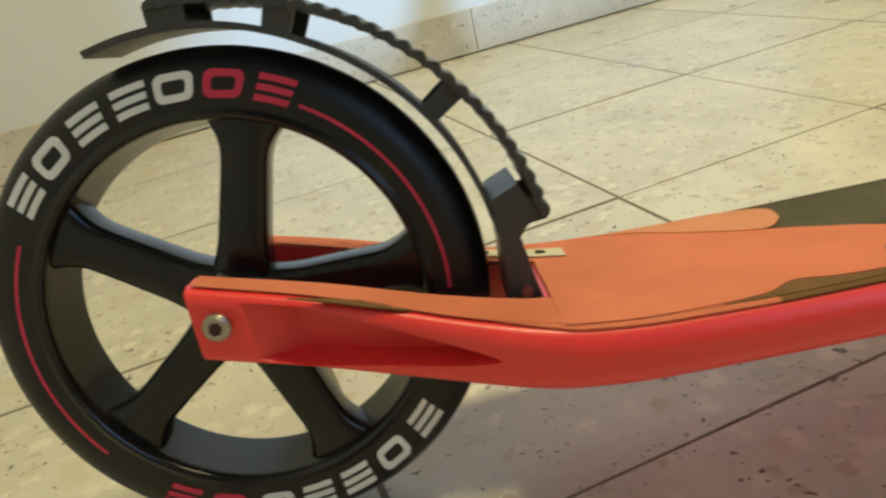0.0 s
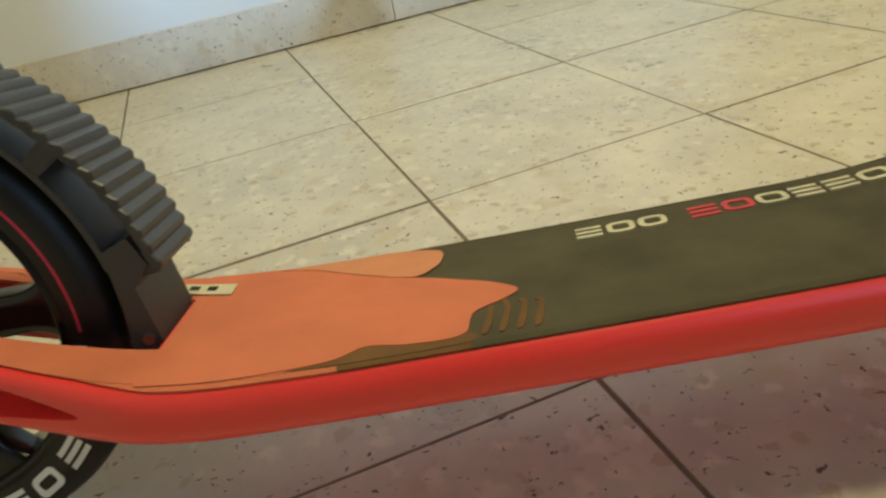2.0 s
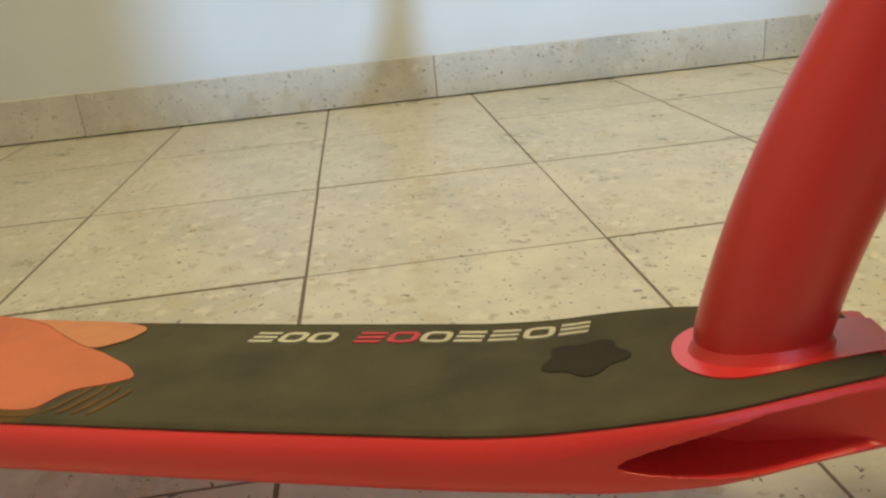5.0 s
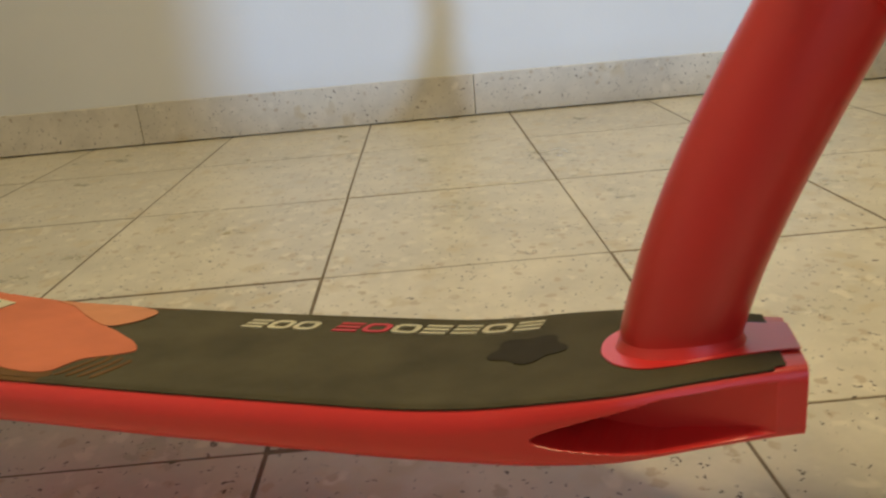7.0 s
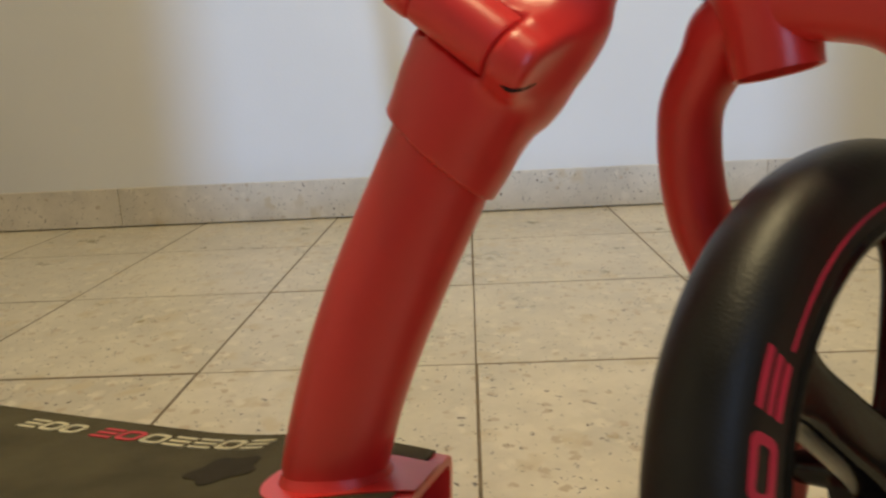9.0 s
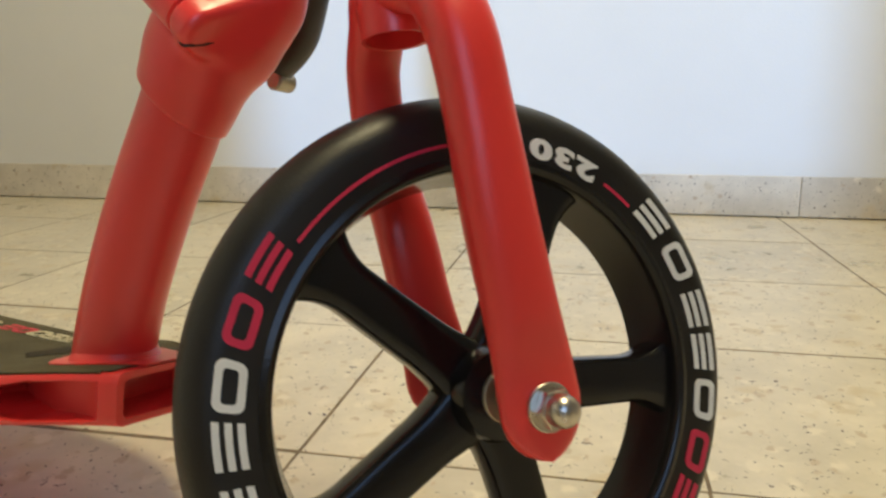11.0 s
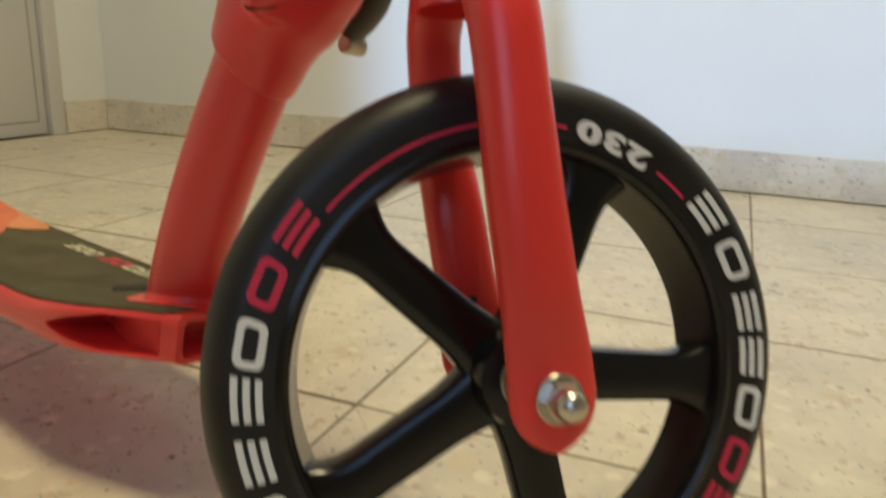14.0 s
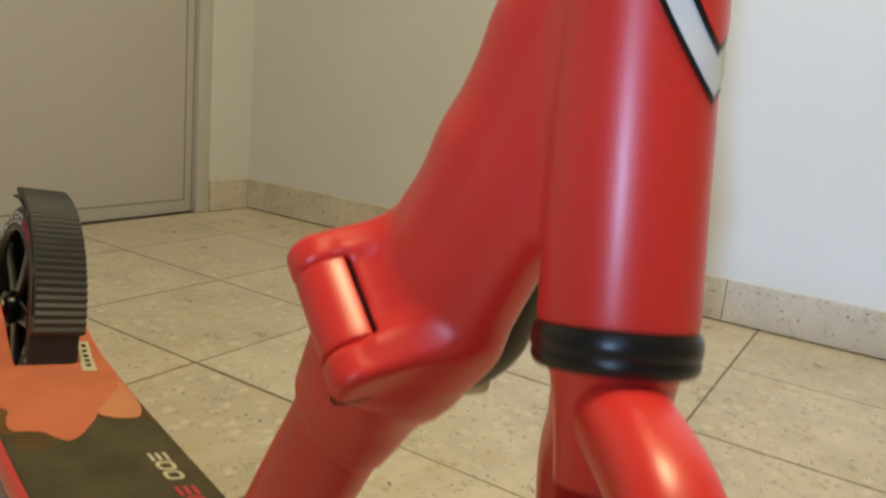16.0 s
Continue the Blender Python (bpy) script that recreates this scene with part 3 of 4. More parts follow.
for i in range(3):
    deck_mark(0.2940 + 0.0141 * i, 0.0332, 0.0124, 0.0125, CREAM, i == 0)
for i in range(7):
    deck_mark(0.3450 + 0.0151 * i, 0.0334 + 0.0004 * i, 0.0135, 0.0130, (PRINT_RED, PRINT_RED, CREAM, CREAM, CREAM, CREAM, CREAM)[i], i in (0, 3, 4, 6))
deck_patch("sticker", [(0.0860, 0.0330), (0.1345, 0.0255), (0.1345, 0.0375), (0.0860, 0.0420)], 0.0022, CREAM, "small cream sticker with dark writing bars")
for x in (0.0905, 0.0985, 0.1065, 0.1145, 0.1225):
    deck_patch("sticker_bar", [(x, 0.0355 - (x - 0.086) * 0.12), (x + 0.0042, 0.0352 - (x - 0.086) * 0.12), (x + 0.0042, 0.0386 - (x - 0.086) * 0.10), (x, 0.0390 - (x - 0.086) * 0.10)], 0.0026, GRIP_DARK)

# rear axle bolts
for sgn in (-1, 1):
    bolt = part("axle_bolt", cylinder_y(0.0050, -0.004, 0.0, bevel=0.0012), STEEL, scooter, "dull steel axle bolt with a hexagon socket", pose(0.0035, 0.0055 + sgn * 0.0405, 0.0966 + 0.0080) @ pose(0, 0, 0, 0, 0, 0 if sgn < 0 else 180))
    # a dark hexagon on the head paints the socket's shade
    part("bolt_socket_shade", cylinder_y(0.0025, -0.0046, -0.0030, k=6), HOLLOW_SHADE, bolt)

# rear fender: ribbed band on two windowed side walls, standing on a bracket
def arc_wall(a0, a1, r0, r1, y0, y1, n=12):
    rings = []
    for i in range(n + 1):
        a = a0 + (a1 - a0) * i / n
        q0, q1, ar = (r0(a) if callable(r0) else r0), (r1(a) if callable(r1) else r1), radians(a)
        rings.append([(r * math.cos(ar), y, r * math.sin(ar)) for r, y in ((q0, y0), (q1, y0), (q1, y1), (q0, y1))])
    return loft(rings)


def band_r(a):
    return interp(a, ((4, 0.1235), (32, 0.1192), (68, 0.1152), (90, 0.1138)))


rings = []
for i in range(27 * 4 + 1):
    a = 5.5 + 84.0 * i / (27 * 4)
    wave = (0.0, 0.0012, 0.0016, 0.0008)[i % 4]
    r, ar, w = band_r(a) + wave, radians(a), 0.0200 + 0.25 * wave
    rings.append([(q * math.cos(ar), y, q * math.sin(ar)) for q, y in ((r - 0.0030 - wave * 0.6, -w), (r - 0.0006, -w), (r, -w + 0.0008), (r, w - 0.0008), (r - 0.0006, w), (r - 0.0030 - wave * 0.6, w))])
fender = part("fender", loft(rings), FENDER, scooter, "dark grey ribbed plastic rear fender", pose(0.003, 0.006, 0.1006), smooth=25)


def guard_r(a):
    return interp(a, ((6, 0.1026), (60, 0.1026), (78, 0.1036), (104, 0.1040)))


# full-width guard plate close over the tyre, running out into the tail, with a low lip on either side
part("guard_plate", arc_wall(8, 104, guard_r, lambda a: guard_r(a) + interp(a, ((8, 0.0013), (70, 0.0013), (80, 0.0028), (104, 0.0026))), -0.0166, 0.0166, 64), FENDER, fender)
for y0, y1, lip in ((-0.0185, -0.0164, 0.0024), (0.0164, 0.0185, 0.0015)):
    part("side_lip", arc_wall(8, 92, guard_r, lambda a: guard_r(a) + lip, y0, y1, 40), FENDER, fender)
    for a0, a1 in ((83, 90), (63.5, 69), (31, 35), (5, 9.5)):
        part("strut", arc_wall(a0, a1, lambda a: guard_r(a) + 0.0006, lambda a: band_r(a) - 0.0008, y0 + 0.0002, y1 - 0.0002, 6), FENDER, fender)
prof = [(0.1060, 0.0260), (0.1165, 0.0300), (0.1215, 0.0185), (0.1140, 0.0100), (0.1185, -0.0180), (0.1050, -0.0170), (0.1065, 0.0020)]
part("bracket", loft([[(x - 0.003, y, z - 0.0040) for x, z in prof] for y in (-0.0195, -0.0180, 0.0180, 0.0195)]), FENDER, fender, "black fender bracket standing on the deck", smooth=20)
part("bracket_screw", cylinder_y(0.0022, -0.0206, -0.0190, 0.1095, -0.0150, 12), CHROME, fender)

HT_X, HT_Y = -0.0177, 0.0095

# stem: bent lower tube, flange, folding joint, upper tube
STEM = [(0.5000, -0.0069, -0.008, 0.0212, 0.0185, 8), (0.5004, -0.0070, 0.000, 0.0219, 0.0185, 12), (0.5080, -0.0077, 0.030, 0.0221, 0.0182, 17), (0.5186, -0.0083, 0.060, 0.0223, 0.0180, 22), (0.5316, -0.0090, 0.090, 0.0222, 0.0179, 25), (0.5420, -0.0094, 0.112, 0.0220, 0.0179, 26), (0.5520, -0.0100, 0.134, 0.0216, 0.0178, 26)]
rings = []
for x, y, z, a, b, tilt in smooth_path(STEM, 8):
    rings.append(ellipse_ring((x, y, z), (math.cos(radians(tilt)), 0, -math.sin(radians(tilt))), (0, 1, 0), a, b, 40))
part("stem_tube", loft(rings), RED, scooter, "bent red stem tube welded to the deck", UP)
rings = []
for f in range(12):
    t = f / 11
    z = -0.0085 + 0.0095 * t ** 1.2
    rings.append([Vector(p) + Vector((0, 0, 0.14 * (p[0] - 0.505))) for p in ellipse_ring((0.5010 - 0.0005 * t, -0.0066, z), (1, 0, 0), (0, 1, 0), 0.0310 - 0.0087 * t ** 0.5, 0.0295 - 0.0106 * t ** 0.5, 40)])
part("weld_base", loft(rings), RED, scooter, "red weld flange round the stem's foot", UP)
# hinge: a barrel held between the lugs of the cast joint; a dark bar paints the shade of the slot beside it
b0, b1 = Vector((0.5437, -0.0337, 0.1822)), Vector((0.5845, -0.0347, 0.1506))
ax = (b1 - b0).normalized()
inward = Vector((0.333, 0.85, 0.40))
inward = (inward - ax * inward.dot(ax)).normalized()
side_v = ax.cross(inward).normalized()


def hinge_piece(name, f0, f1, r, u0, u1, v1, label="", n=14, rim=0.0030):
    """A slab along the hinge line: round at its outer edge, or cut square at u0, and sloping to height v1 at u1."""
    prof = []
    if u0 <= 0:
        prof = [(r * math.cos(a), r * math.sin(a)) for a in [radians(270 - 180 * i / 20) for i in range(21)]]
    else:
        prof = [(u0, -r), (u0, r - 0.0008), (u0 + 0.0004, r - 0.0002), (u0 + 0.0010, r)]
    prof += [(u1 - 0.0012, v1), (u1 - 0.0004, v1 - 0.0004), (u1, v1 - 0.0014), (u1, -v1)]
    length = (b1 - b0).length * (f1 - f0)
    rings = []
    for i in range(n + 1):
        w = 0.5 - 0.5 * math.cos(math.pi * i / n)
        d = min(w, 1 - w) * length
        k = (rim - math.sqrt(max(0, rim * rim - (rim - d) ** 2)) if d < rim else 0.0) / r
        p = b0.lerp(b1, f0 + (f1 - f0) * w)
        rings.append([p + inward * (u * (1 - k) if u0 <= 0 else u) + side_v * (v * (1 - k)) for u, v in prof])
    return part(name, loft(rings), RED, scooter, label, UP)


hinge_piece("hinge_barrel", 0.184, 0.796, 0.0104, 0, 0.0074, 0.0101, "red rounded hinge barrel", rim=0.0008)
s0, s1 = b0.lerp(b1, 0.20) + inward * 0.0082, b0.lerp(b1, 0.80) + inward * 0.0082
part("hinge_slot_shade", loft([ellipse_ring(s0.lerp(s1, f) + side_v * 0.0055, inward, side_v, 0.0010, 0.0030, 8) for f in (0, 0.5, 1)]), HOLLOW_SHADE, scooter, "dark bar standing in for shade in the slot beside the hinge barrel", UP)


def smooth_union(a, b, k):
    h = np.clip(0.5 + 0.5 * (b - a) / k, 0, 1)
    return b * (1 - h) + a * h - k * h * (1 - h)


def swept_field(p, rows, power=2.0, blend=0.006):
    """Signed distance to a bent tube; rows of centre, half width in its plane and half width along y."""
    rows = [np.array(r, float) for r in rows]
    out = None
    for r0, r1 in zip(rows, rows[1:]):
        d = r1[:3] - r0[:3]
        t = np.clip(((p - r0[:3]) @ d) / (d @ d), 0, 1)
        q = p - (r0[:3] + t[..., None] * d)
        a, b = r0[3] + t * (r1[3] - r0[3]), r0[4] + t * (r1[4] - r0[4])
        v = np.abs(q[..., 1])
        u = np.sqrt(q[..., 0] ** 2 + q[..., 2] ** 2)
        f = (((u / a) ** power + (v / b) ** power) ** (1 / power) - 1) * np.minimum(a, b)
        out = f if out is None else smooth_union(out, f, blend)
    return out


AX, IN, SD, B0, LONG = np.array(ax), np.array(inward), np.array(side_v), np.array(b0), (b1 - b0).length
TO_UP = UP.inverted() @ FRONT
HEAD_LOW, HEAD_TOP = (np.array(TO_UP @ Vector((HT_X, HT_Y, z))) for z in (0.186, 0.400))
COLLAR_AT, COLLAR_N = np.array((0.5520, -0.0098, 0.1205)), np.array((0.662, 0.0, 0.749))
STEM_UP = [(0.5590, -0.0112, 0.1460, 0.0236, 0.0214), (0.5620, -0.0100, 0.1510, 0.0262, 0.0216), (0.5685, -0.0056, 0.1600, 0.0268, 0.0186), (0.5770, -0.0036, 0.1750, 0.0264, 0.0170), (0.5835, -0.0042, 0.1950, 0.0276, 0.0164),
           (0.5985, -0.0040, 0.2250, 0.0288, 0.0166), (0.6146, -0.0050, 0.2650, 0.0276, 0.0170), (0.6300, -0.0078, 0.3200, 0.0254, 0.0172), (0.6340, -0.0078, 0.3500, 0.0222, 0.0172)]
BACK = [(0.5725, -0.0040, 0.1830, 0.0186, 0.0186), (0.5902, -0.0040, 0.2287, 0.0192, 0.0192), (0.6062, -0.0050, 0.2686, 0.0192, 0.0192), (0.6245, -0.0078, 0.3225, 0.0192, 0.0192)]
CUP = [(0.5420, -0.0096, 0.1120, 0.0238, 0.0198), (0.5520, -0.0104, 0.1330, 0.0242, 0.0206), (0.5580, -0.0112, 0.1460, 0.0240, 0.0212)]


def slab(w, d2, w0, w1, rim):
    """A flat shape carried along the hinge line from w0 to w1, with a rounded rim."""
    q0, q1 = d2 + rim, np.abs(w - (w0 + w1) / 2) - (w1 - w0) / 2 + rim
    return np.minimum(np.maximum(q0, q1), 0) + np.hypot(np.maximum(q0, 0), np.maximum(q1, 0)) - rim


def casting(p):
    """Signed distance to the cast folding joint with its upper stem."""
    rel = p - B0
    w, u, v = rel @ AX, rel @ IN, rel @ SD
    cup = np.maximum(swept_field(p, CUP), -((p - COLLAR_AT) @ COLLAR_N))
    body = smooth_union(swept_field(p, STEM_UP, 2.5), cup, 0.004)
    body = smooth_union(body, swept_field(p, BACK), 0.0015)
    head = swept_field(p, [(*HEAD_LOW, 0.0210, 0.0210), (*HEAD_TOP, 0.0212, 0.0212)])
    body = smooth_union(body, np.maximum(head, -((p - HEAD_LOW) @ (HEAD_TOP - HEAD_LOW)) / np.linalg.norm(HEAD_TOP - HEAD_LOW)), 0.007)
    plate = slab(w, np.maximum(np.abs(v) - 0.0088, np.abs(u - 0.0245) - 0.0155), 0.10 * LONG, 0.90 * LONG, 0.0015)
    body = smooth_union(body, plate, 0.007)
    for w0, w1, reach in ((-0.07, 0.18, 0.030), (0.80, 1.08, 0.034)):
        lug = slab(w, np.hypot(u - np.clip(u, 0, reach), v) - 0.0108, w0 * LONG, w1 * LONG, 0.0034)
        body = smooth_union(body, lug, 0.0060 if w0 < 0 else 0.0085)
    room = slab(w, np.minimum(np.hypot(u, v) - 0.0110, np.maximum(np.abs(u - 0.0042) - 0.0046, np.abs(v) - 0.0150)), 0.18 * LONG, 0.80 * LONG, 0.0002)
    return np.maximum(body, -room)


def skin_of(field, lo, hi, step):
    """Surface nets: a quad mesh round the inside of a field."""
    ns = [int(round((h - l) / step)) + 1 for l, h in zip(lo, hi)]
    axes = [l + step * np.arange(n) for l, n in zip(lo, ns)]
    grid = np.stack(np.meshgrid(*axes, indexing="ij"), -1)
    val = field(grid)
    inside = val < 0
    total = np.zeros([n - 1 for n in ns] + [3])
    count = np.zeros([n - 1 for n in ns])

    def corner(arr, c):
        return arr[c[0]:c[0] + ns[0] - 1, c[1]:c[1] + ns[1] - 1, c[2]:c[2] + ns[2] - 1]

    for k in range(3):
        for c in itertools.product((0, 1), repeat=3):
            if c[k]:
                continue
            e = tuple(1 if i == k else c[i] for i in range(3))
            v0, v1 = corner(val, c), corner(val, e)
            cross = corner(inside, c) != corner(inside, e)
            t = np.where(cross, v0 / np.where(cross, v0 - v1, 1), 0)
            point = corner(grid, c).copy()
            point[..., k] += t * step
            total += point * cross[..., None]
            count += cross
    index = np.full(count.shape, -1)
    live = count > 0
    index[live] = np.arange(live.sum())
    verts = total[live] / count[live][:, None]
    faces = []
    for k in range(3):
        i, j = (k + 1) % 3, (k + 2) % 3
        n0 = [slice(1, -1)] * 3
        n0[k] = slice(0, ns[k] - 1)
        n1 = list(n0)
        n1[k] = slice(1, ns[k])
        s0, s1 = inside[tuple(n0)], inside[tuple(n1)]
        at = np.argwhere(s0 != s1)
        at[:, i] += 1
        at[:, j] += 1
        flip = s1[s0 != s1]
        quad = []
        for di, dj in ((-1, -1), (0, -1), (0, 0), (-1, 0)):
            cell = at.copy()
            cell[:, i] += di
            cell[:, j] += dj
            quad.append(index[cell[:, 0], cell[:, 1], cell[:, 2]])
        quad = np.stack(quad, 1)
        quad[flip] = quad[flip][:, ::-1]
        faces.append(quad)
    me = bpy.data.meshes.new("casting")
    me.from_pydata(verts.tolist(), [], np.concatenate(faces).tolist())
    return me


me = skin_of(casting, (0.506, -0.052, 0.092), (0.690, 0.036, 0.372), 0.0013)
bm = bmesh.new()
bm.from_mesh(me)
bpy.data.meshes.remove(me)
bmesh.ops.smooth_vert(bm, verts=bm.verts[:], factor=0.4, use_axis_x=True, use_axis_y=True, use_axis_z=True)
part("upper_stem", bm, RED, scooter, "broad red cast stem with the folding joint's lugs and collar", UP, smooth=60)


def on_casting(q):
    """Settle a point on the casting's skin."""
    q = np.array(q, float)
    for _ in range(12):
        here = casting(q)
        slope = np.array([casting(q + d) - here for d in np.eye(3) * 1e-5]) / 1e-5
        q = q - slope * here / max(1e-6, slope @ slope)
    return q


# the crease is not carved: a thin dark tube paints its shade
CREASE = [on_casting(q) for q in smooth_path([(0.5765, -0.0436, 0.1432), (0.5805, -0.0440, 0.1408), (0.5865, -0.0430, 0.1388), (0.5920, -0.0385, 0.1392), (0.5950, -0.0340, 0.1415)], 4)]
part("joint_crease_shade", loft([ellipse_ring(q, (0, 1, 0), (0.5, 0, 0.87), w, w, 8) for q, w in zip(CREASE, [0.0002, 0.0004] + [0.0007] * (len(CREASE) - 4) + [0.0004, 0.0002])]), HOLLOW_SHADE, scooter, "thin dark tube standing in for shade in the crease below the hinge barrel", UP)

# head tube, ring, fork: all turned with the front wheel


def axis_lathe(profile, k=48):
    """(radius, z) turned round the steering axis."""
    return loft([[(HT_X + r * math.cos(2 * math.pi * i / k), HT_Y + r * math.sin(2 * math.pi * i / k), z) for i in range(k)] for r, z in profile])


part("head_tube", axis_lathe([(0.0195, 0.1815), (0.0213, 0.1820), (0.0216, 0.1850), (0.0222, 0.4300), (0.0205, 0.4320)]), RED, scooter, "red head tube", FRONT)
part("steering_column", axis_lathe([(0.0165, 0.4300), (0.0168, 0.4310), (0.0168, 0.8000), (0.0150, 0.8015)], 32), RED, scooter, "red steering column above the head tube", FRONT)
part("headset_ring", axis_lathe([(0.0190, 0.1702), (0.0212, 0.1704), (0.0222, 0.1716), (0.0226, 0.1735), (0.0222, 0.1748), (0.0228, 0.1760), (0.0228, 0.1795), (0.0218, 0.1815), (0.0195, 0.1818)]), BLACK_RING, scooter, "black rubber headset ring", FRONT)
part("fork_crown", loft([[(HT_X + r * math.cos(2 * math.pi * i / 40), HT_Y + r * math.sin(2 * math.pi * i / 40), z) for i in range(40)] for r, z in
                         ((0.0118, 0.1500), (0.0124, 0.1398), (0.0139, 0.1395), (0.0142, 0.1450), (0.0152, 0.1580), (0.0170, 0.1680), (0.0186, 0.1703))]), RED, scooter, "red fork crown with an open lower end", FRONT)
for sgn, name in ((-1, "fork_leg"), (1, "fork_leg")):
    yo, yt = (0.0430, 0.0425) if sgn < 0 else (0.0450, 0.0525)
    cy = sgn * HT_Y
    LEG = [(-0.0185, 0.004 + cy, 0.1600, 0.0118, 0.0112), (-0.0180, 0.0170 + cy, 0.1570, 0.0124, 0.0118), (-0.0162, 0.0310 + 0.3 * cy, 0.1465, 0.0122, 0.0112), (-0.0145, yt - 0.003, 0.1280, 0.0120, 0.0106), (-0.0122, yt, 0.1000, 0.0120, 0.0102),
           (-0.0088, yo, 0.0650, 0.0132, 0.0098), (-0.0045, yo - 0.0005, 0.0350, 0.0136, 0.0085), (-0.0015, yo - 0.001, 0.0150, 0.0150, 0.0058), (0.0, yo - 0.001, 0.0, 0.0158, 0.0046)]
    if sgn > 0:
        LEG[1:4] = [(-0.0180, 0.0150 + cy, 0.1585, 0.0122, 0.0114), (-0.0168, 0.0290 + 0.3 * cy, 0.1510, 0.0120, 0.0108), (-0.0155, yt - 0.006, 0.1340, 0.0116, 0.0104)]
    path = smooth_path(LEG, 7)
    rings = []
    for i, (x, y, z, a, b) in enumerate(path):
        p, q = path[max(0, i - 1)], path[min(len(path) - 1, i + 1)]
        tang = Vector((q[0] - p[0], sgn * (q[1] - p[1]), q[2] - p[2])).normalized()
        e2 = tang.cross(Vector((1, 0, 0))).normalized()
        e1 = e2.cross(tang).normalized()
        rings.append(ellipse_ring((x, sgn * y, z), e1, e2, a, b, 32, 2.4))
    sx, sy = math.copysign(1, e1.x), math.copysign(1, e2.y)
    for ang in (15, 30, 45, 60, 75, 86):
        s, c = math.sin(radians(ang)), math.cos(radians(ang))
        rings.append(ellipse_ring((0, sgn * (yo - 0.001), -0.0185 * s), (sx, 0, 0), (0, sy, 0), max(0.0008, 0.0158 * c), 0.0046, 32, 2.4))
    part(name, loft(rings), RED, scooter, "curved red fork leg with a flat dropout", FRONT)
    if sgn > 0:
        # no hole is cut; a dark disc paints its shaded inside
        part("dropout_hole_shade", cylinder_y(0.0018, 0.0358, 0.0385, -0.003, 0.0242, 16), HOLLOW_SHADE, scooter, "small dark disc standing in for a shaded drill hole in the fork leg", FRONT)
    nut = part("axle_nut", cylinder_y(0.0085, -0.0020, 0.0, bevel=0.0004), CHROME, scooter, "zinc-plated washer and domed axle nut", FRONT @ pose(0.0, sgn * (yo + 0.0036), 0, 0, 0, 0 if sgn < 0 else 180))
    part("hexagon", cylinder_y(0.0070, -0.0068, -0.0018, k=6, bevel=0.0004), CHROME, nut)
    dome = [(0.0056, -0.0066), (0.0056, -0.0100), (0.0050, -0.0122), (0.0036, -0.0138), (0.0016, -0.0146), (0.0002, -0.0147)]
    part("dome", loft([[(r * math.cos(2 * math.pi * i / 24), y, r * math.sin(2 * math.pi * i / 24)) for i in range(24)] for r, y in dome]), CHROME, nut)

# curved shield badge on the head tube: white band, dark outline, red field
def badge(name, t0, w_max, z_tip, z_top, lift, material):
    rows = []
    for i in range(15):
        f = i / 14
        z = z_tip + (z_top - z_tip) * f
        half = w_max * math.sin(min(1, f * 1.25) * math.pi / 2) ** 0.75
        rows.append([(HT_X + (0.0219 + lift) * math.cos(t0 + half * u), HT_Y + (0.0219 + lift) * math.sin(t0 + half * u), z) for u in [j / 6 - 1 for j in range(13)]])
    bm = bmesh.new()
    vs = [[bm.verts.new(p) for p in r] for r in rows]
    for ra, rb in zip(vs, vs[1:]):
        for k in range(12):
            bm.faces.new((ra[k], ra[k + 1], rb[k + 1], rb[k]))
    bmesh.ops.remove_doubles(bm, verts=bm.verts[:], dist=1e-6)
    ex = bmesh.ops.extrude_face_region(bm, geom=bm.faces[:])
    for v in [e for e in ex["geom"] if isinstance(e, bmesh.types.BMVert)]:
        d = Vector((v.co.x - HT_X, v.co.y - HT_Y, 0)).normalized()
        v.co += d * 0.0002
    return part(name, bm, material, scooter, "", FRONT)


T0 = radians(-49)
badge("badge_outline", T0, 1.14, 0.2400, 0.300, 0.0002, BLACK_RING)
badge("badge_band", T0, 1.08, 0.2418, 0.300, 0.0005, WHITE)
badge("badge_outline", T0, 0.88, 0.2525, 0.300, 0.0008, BLACK_RING)
badge("badge_field", T0, 0.81, 0.2548, 0.300, 0.0011, RED)

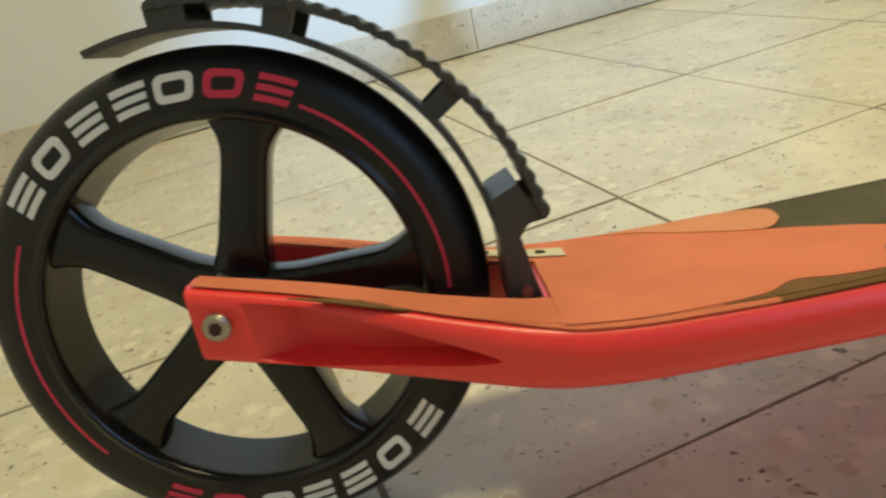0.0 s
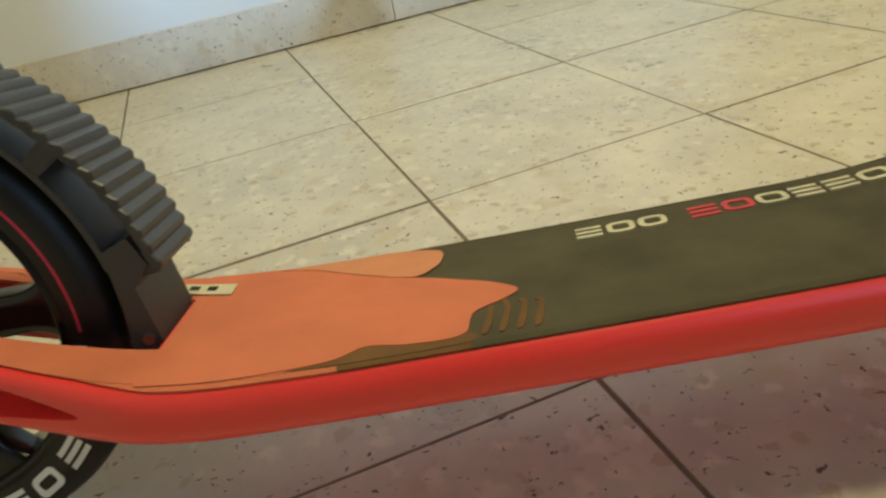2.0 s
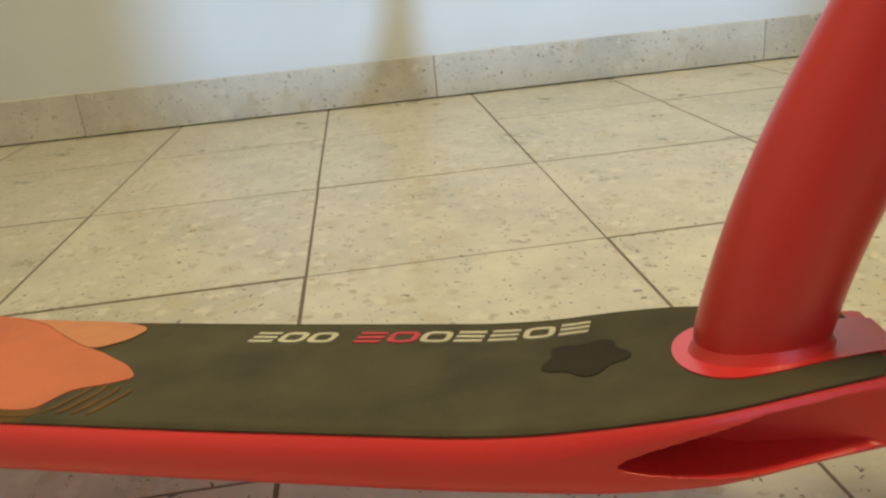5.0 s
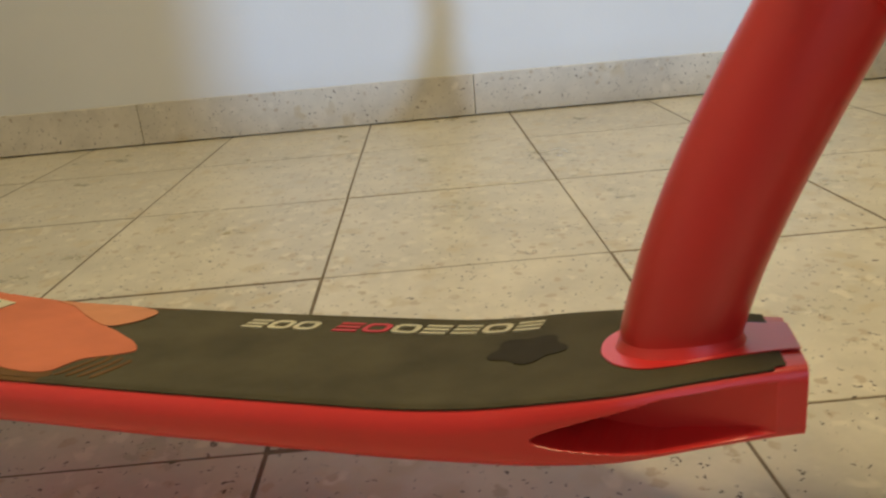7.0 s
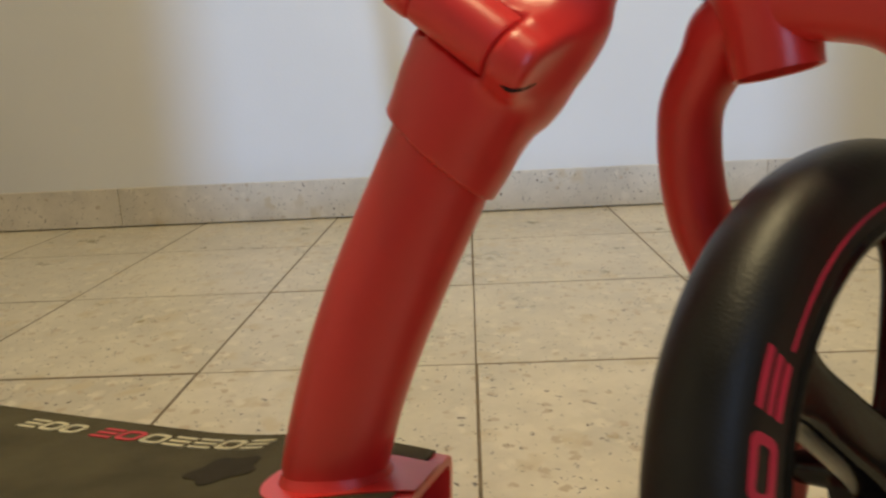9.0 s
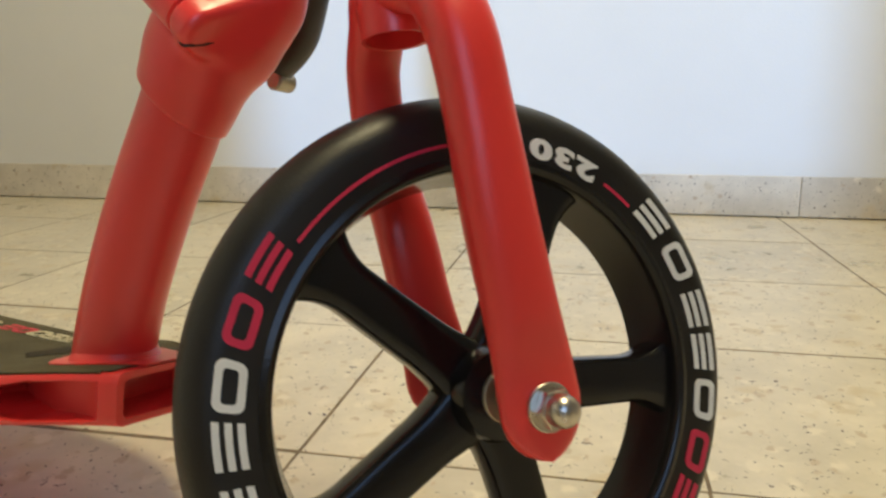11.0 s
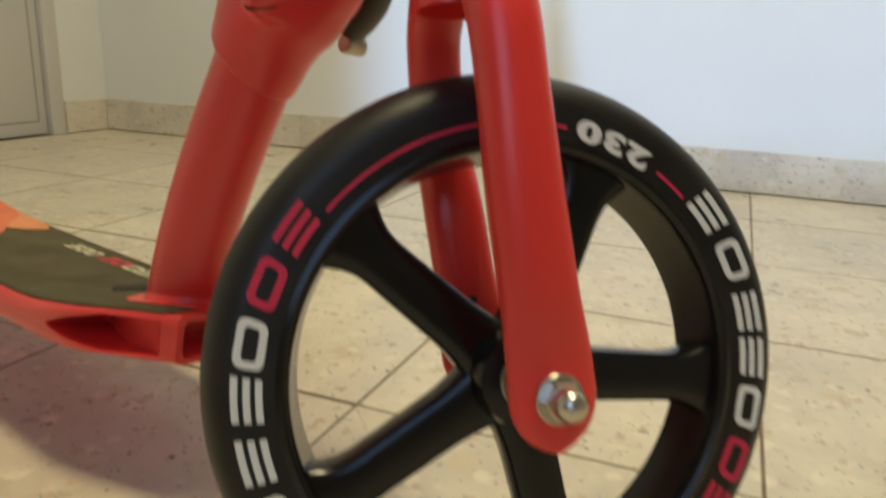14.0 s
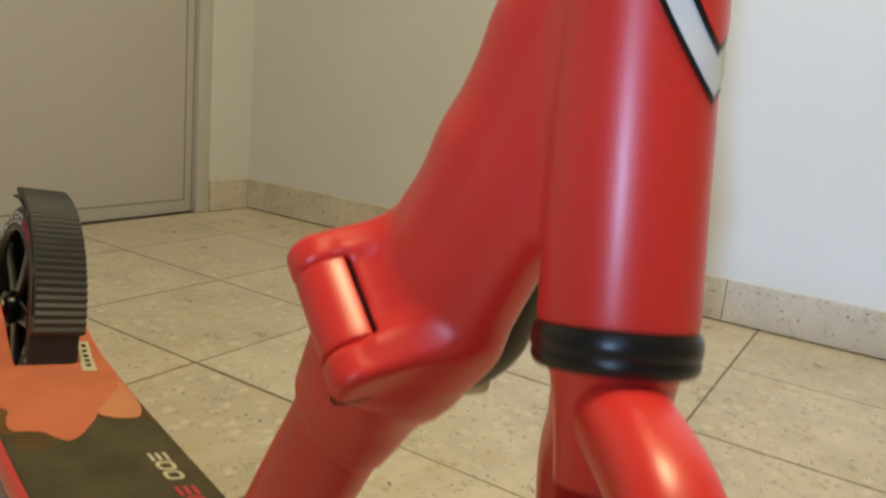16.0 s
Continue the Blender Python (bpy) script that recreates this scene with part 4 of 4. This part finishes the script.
# quick-release lever on the far front of the joint
LEV = [(0.5960, 0.0270, 0.197, 0.004, 0.007), (0.5915, 0.0275, 0.183, 0.0048, 0.009), (0.5880, 0.0275, 0.170, 0.0050, 0.010), (0.5845, 0.0275, 0.160, 0.0050, 0.010), (0.5785, 0.0275, 0.1510, 0.0046, 0.009), (0.5720, 0.0275, 0.1440, 0.004, 0.007)]
part("release_lever", loft([ellipse_ring((x, y, z), (0.85, 0, -0.52), (0, 1, 0), a, b, 20) for x, y, z, a, b in smooth_path(LEV, 5)]), LEVER, scooter, "dark curved quick-release lever", UP)
part("lever_boss", cylinder_y(0.0125, -0.012, 0.020, bevel=0.004), RED, scooter, "red boss that carries the lever", UP @ pose(0.5770, 0.0, 0.1620))
part("lever_bolt", cylinder_y(0.0050, -0.007, 0.006, bevel=0.001), STEEL, scooter, "small steel lever bolt", UP @ pose(0.5672, 0.0342, 0.1408))

# ---- terrazzo floor tiles ----
rng = random.Random(4)
tile_bm = box(-PITCH / 2 + 0.0012, PITCH / 2 - 0.0012, -PITCH / 2 + 0.0014, PITCH / 2 - 0.0014, -0.012, 0.0, 0.0004, 1)
tile_me = bpy.data.meshes.new("tile")
tile_bm.to_mesh(tile_me)
tile_bm.free()
tile_me.materials.append(TILE)
rest = bmesh.new()
for i in range(-5, 12):
    for j in range(-11, 4):
        x0, x1 = max(i * PITCH, X_WEST), min((i + 1) * PITCH, X_EAST)
        y0, y1 = max(j * PITCH, Y_SOUTH), min((j + 1) * PITCH, Y_NORTH)
        if x1 - x0 < 0.01 or y1 - y0 < 0.01:
            continue
        whole = x1 - x0 > PITCH - 0.001 and y1 - y0 > PITCH - 0.001
        dx, dy, dz = rng.uniform(-0.0007, 0.0007), rng.uniform(-0.0009, 0.0009), rng.uniform(-0.00025, 0.0)
        if not (-5 <= i <= 6 and j >= -4):
            b = box(x0 + 0.0009, x1 - 0.0009, y0 + 0.0009, y1 - 0.0009, -0.012, dz)
            me = bpy.data.meshes.new("tmp")
            b.to_mesh(me)
            b.free()
            rest.from_mesh(me)
            bpy.data.meshes.remove(me)
        elif whole:
            ob = new("tile", tile_me)
            ob.parent, ob.location = floor, ((x0 + x1) / 2 + dx, (y0 + y1) / 2 + dy, dz)
        else:
            part("tile", box(x0 + 0.0009, x1 - 0.0009, y0 + 0.0009, y1 - 0.0009, -0.012, dz, 0.0008, 1), TILE, floor, smooth=0)
tagged(part("tile_field", rest, TILE, floor, "terrazzo tiles out of the scooter's reach", smooth=0), kind="stuff")
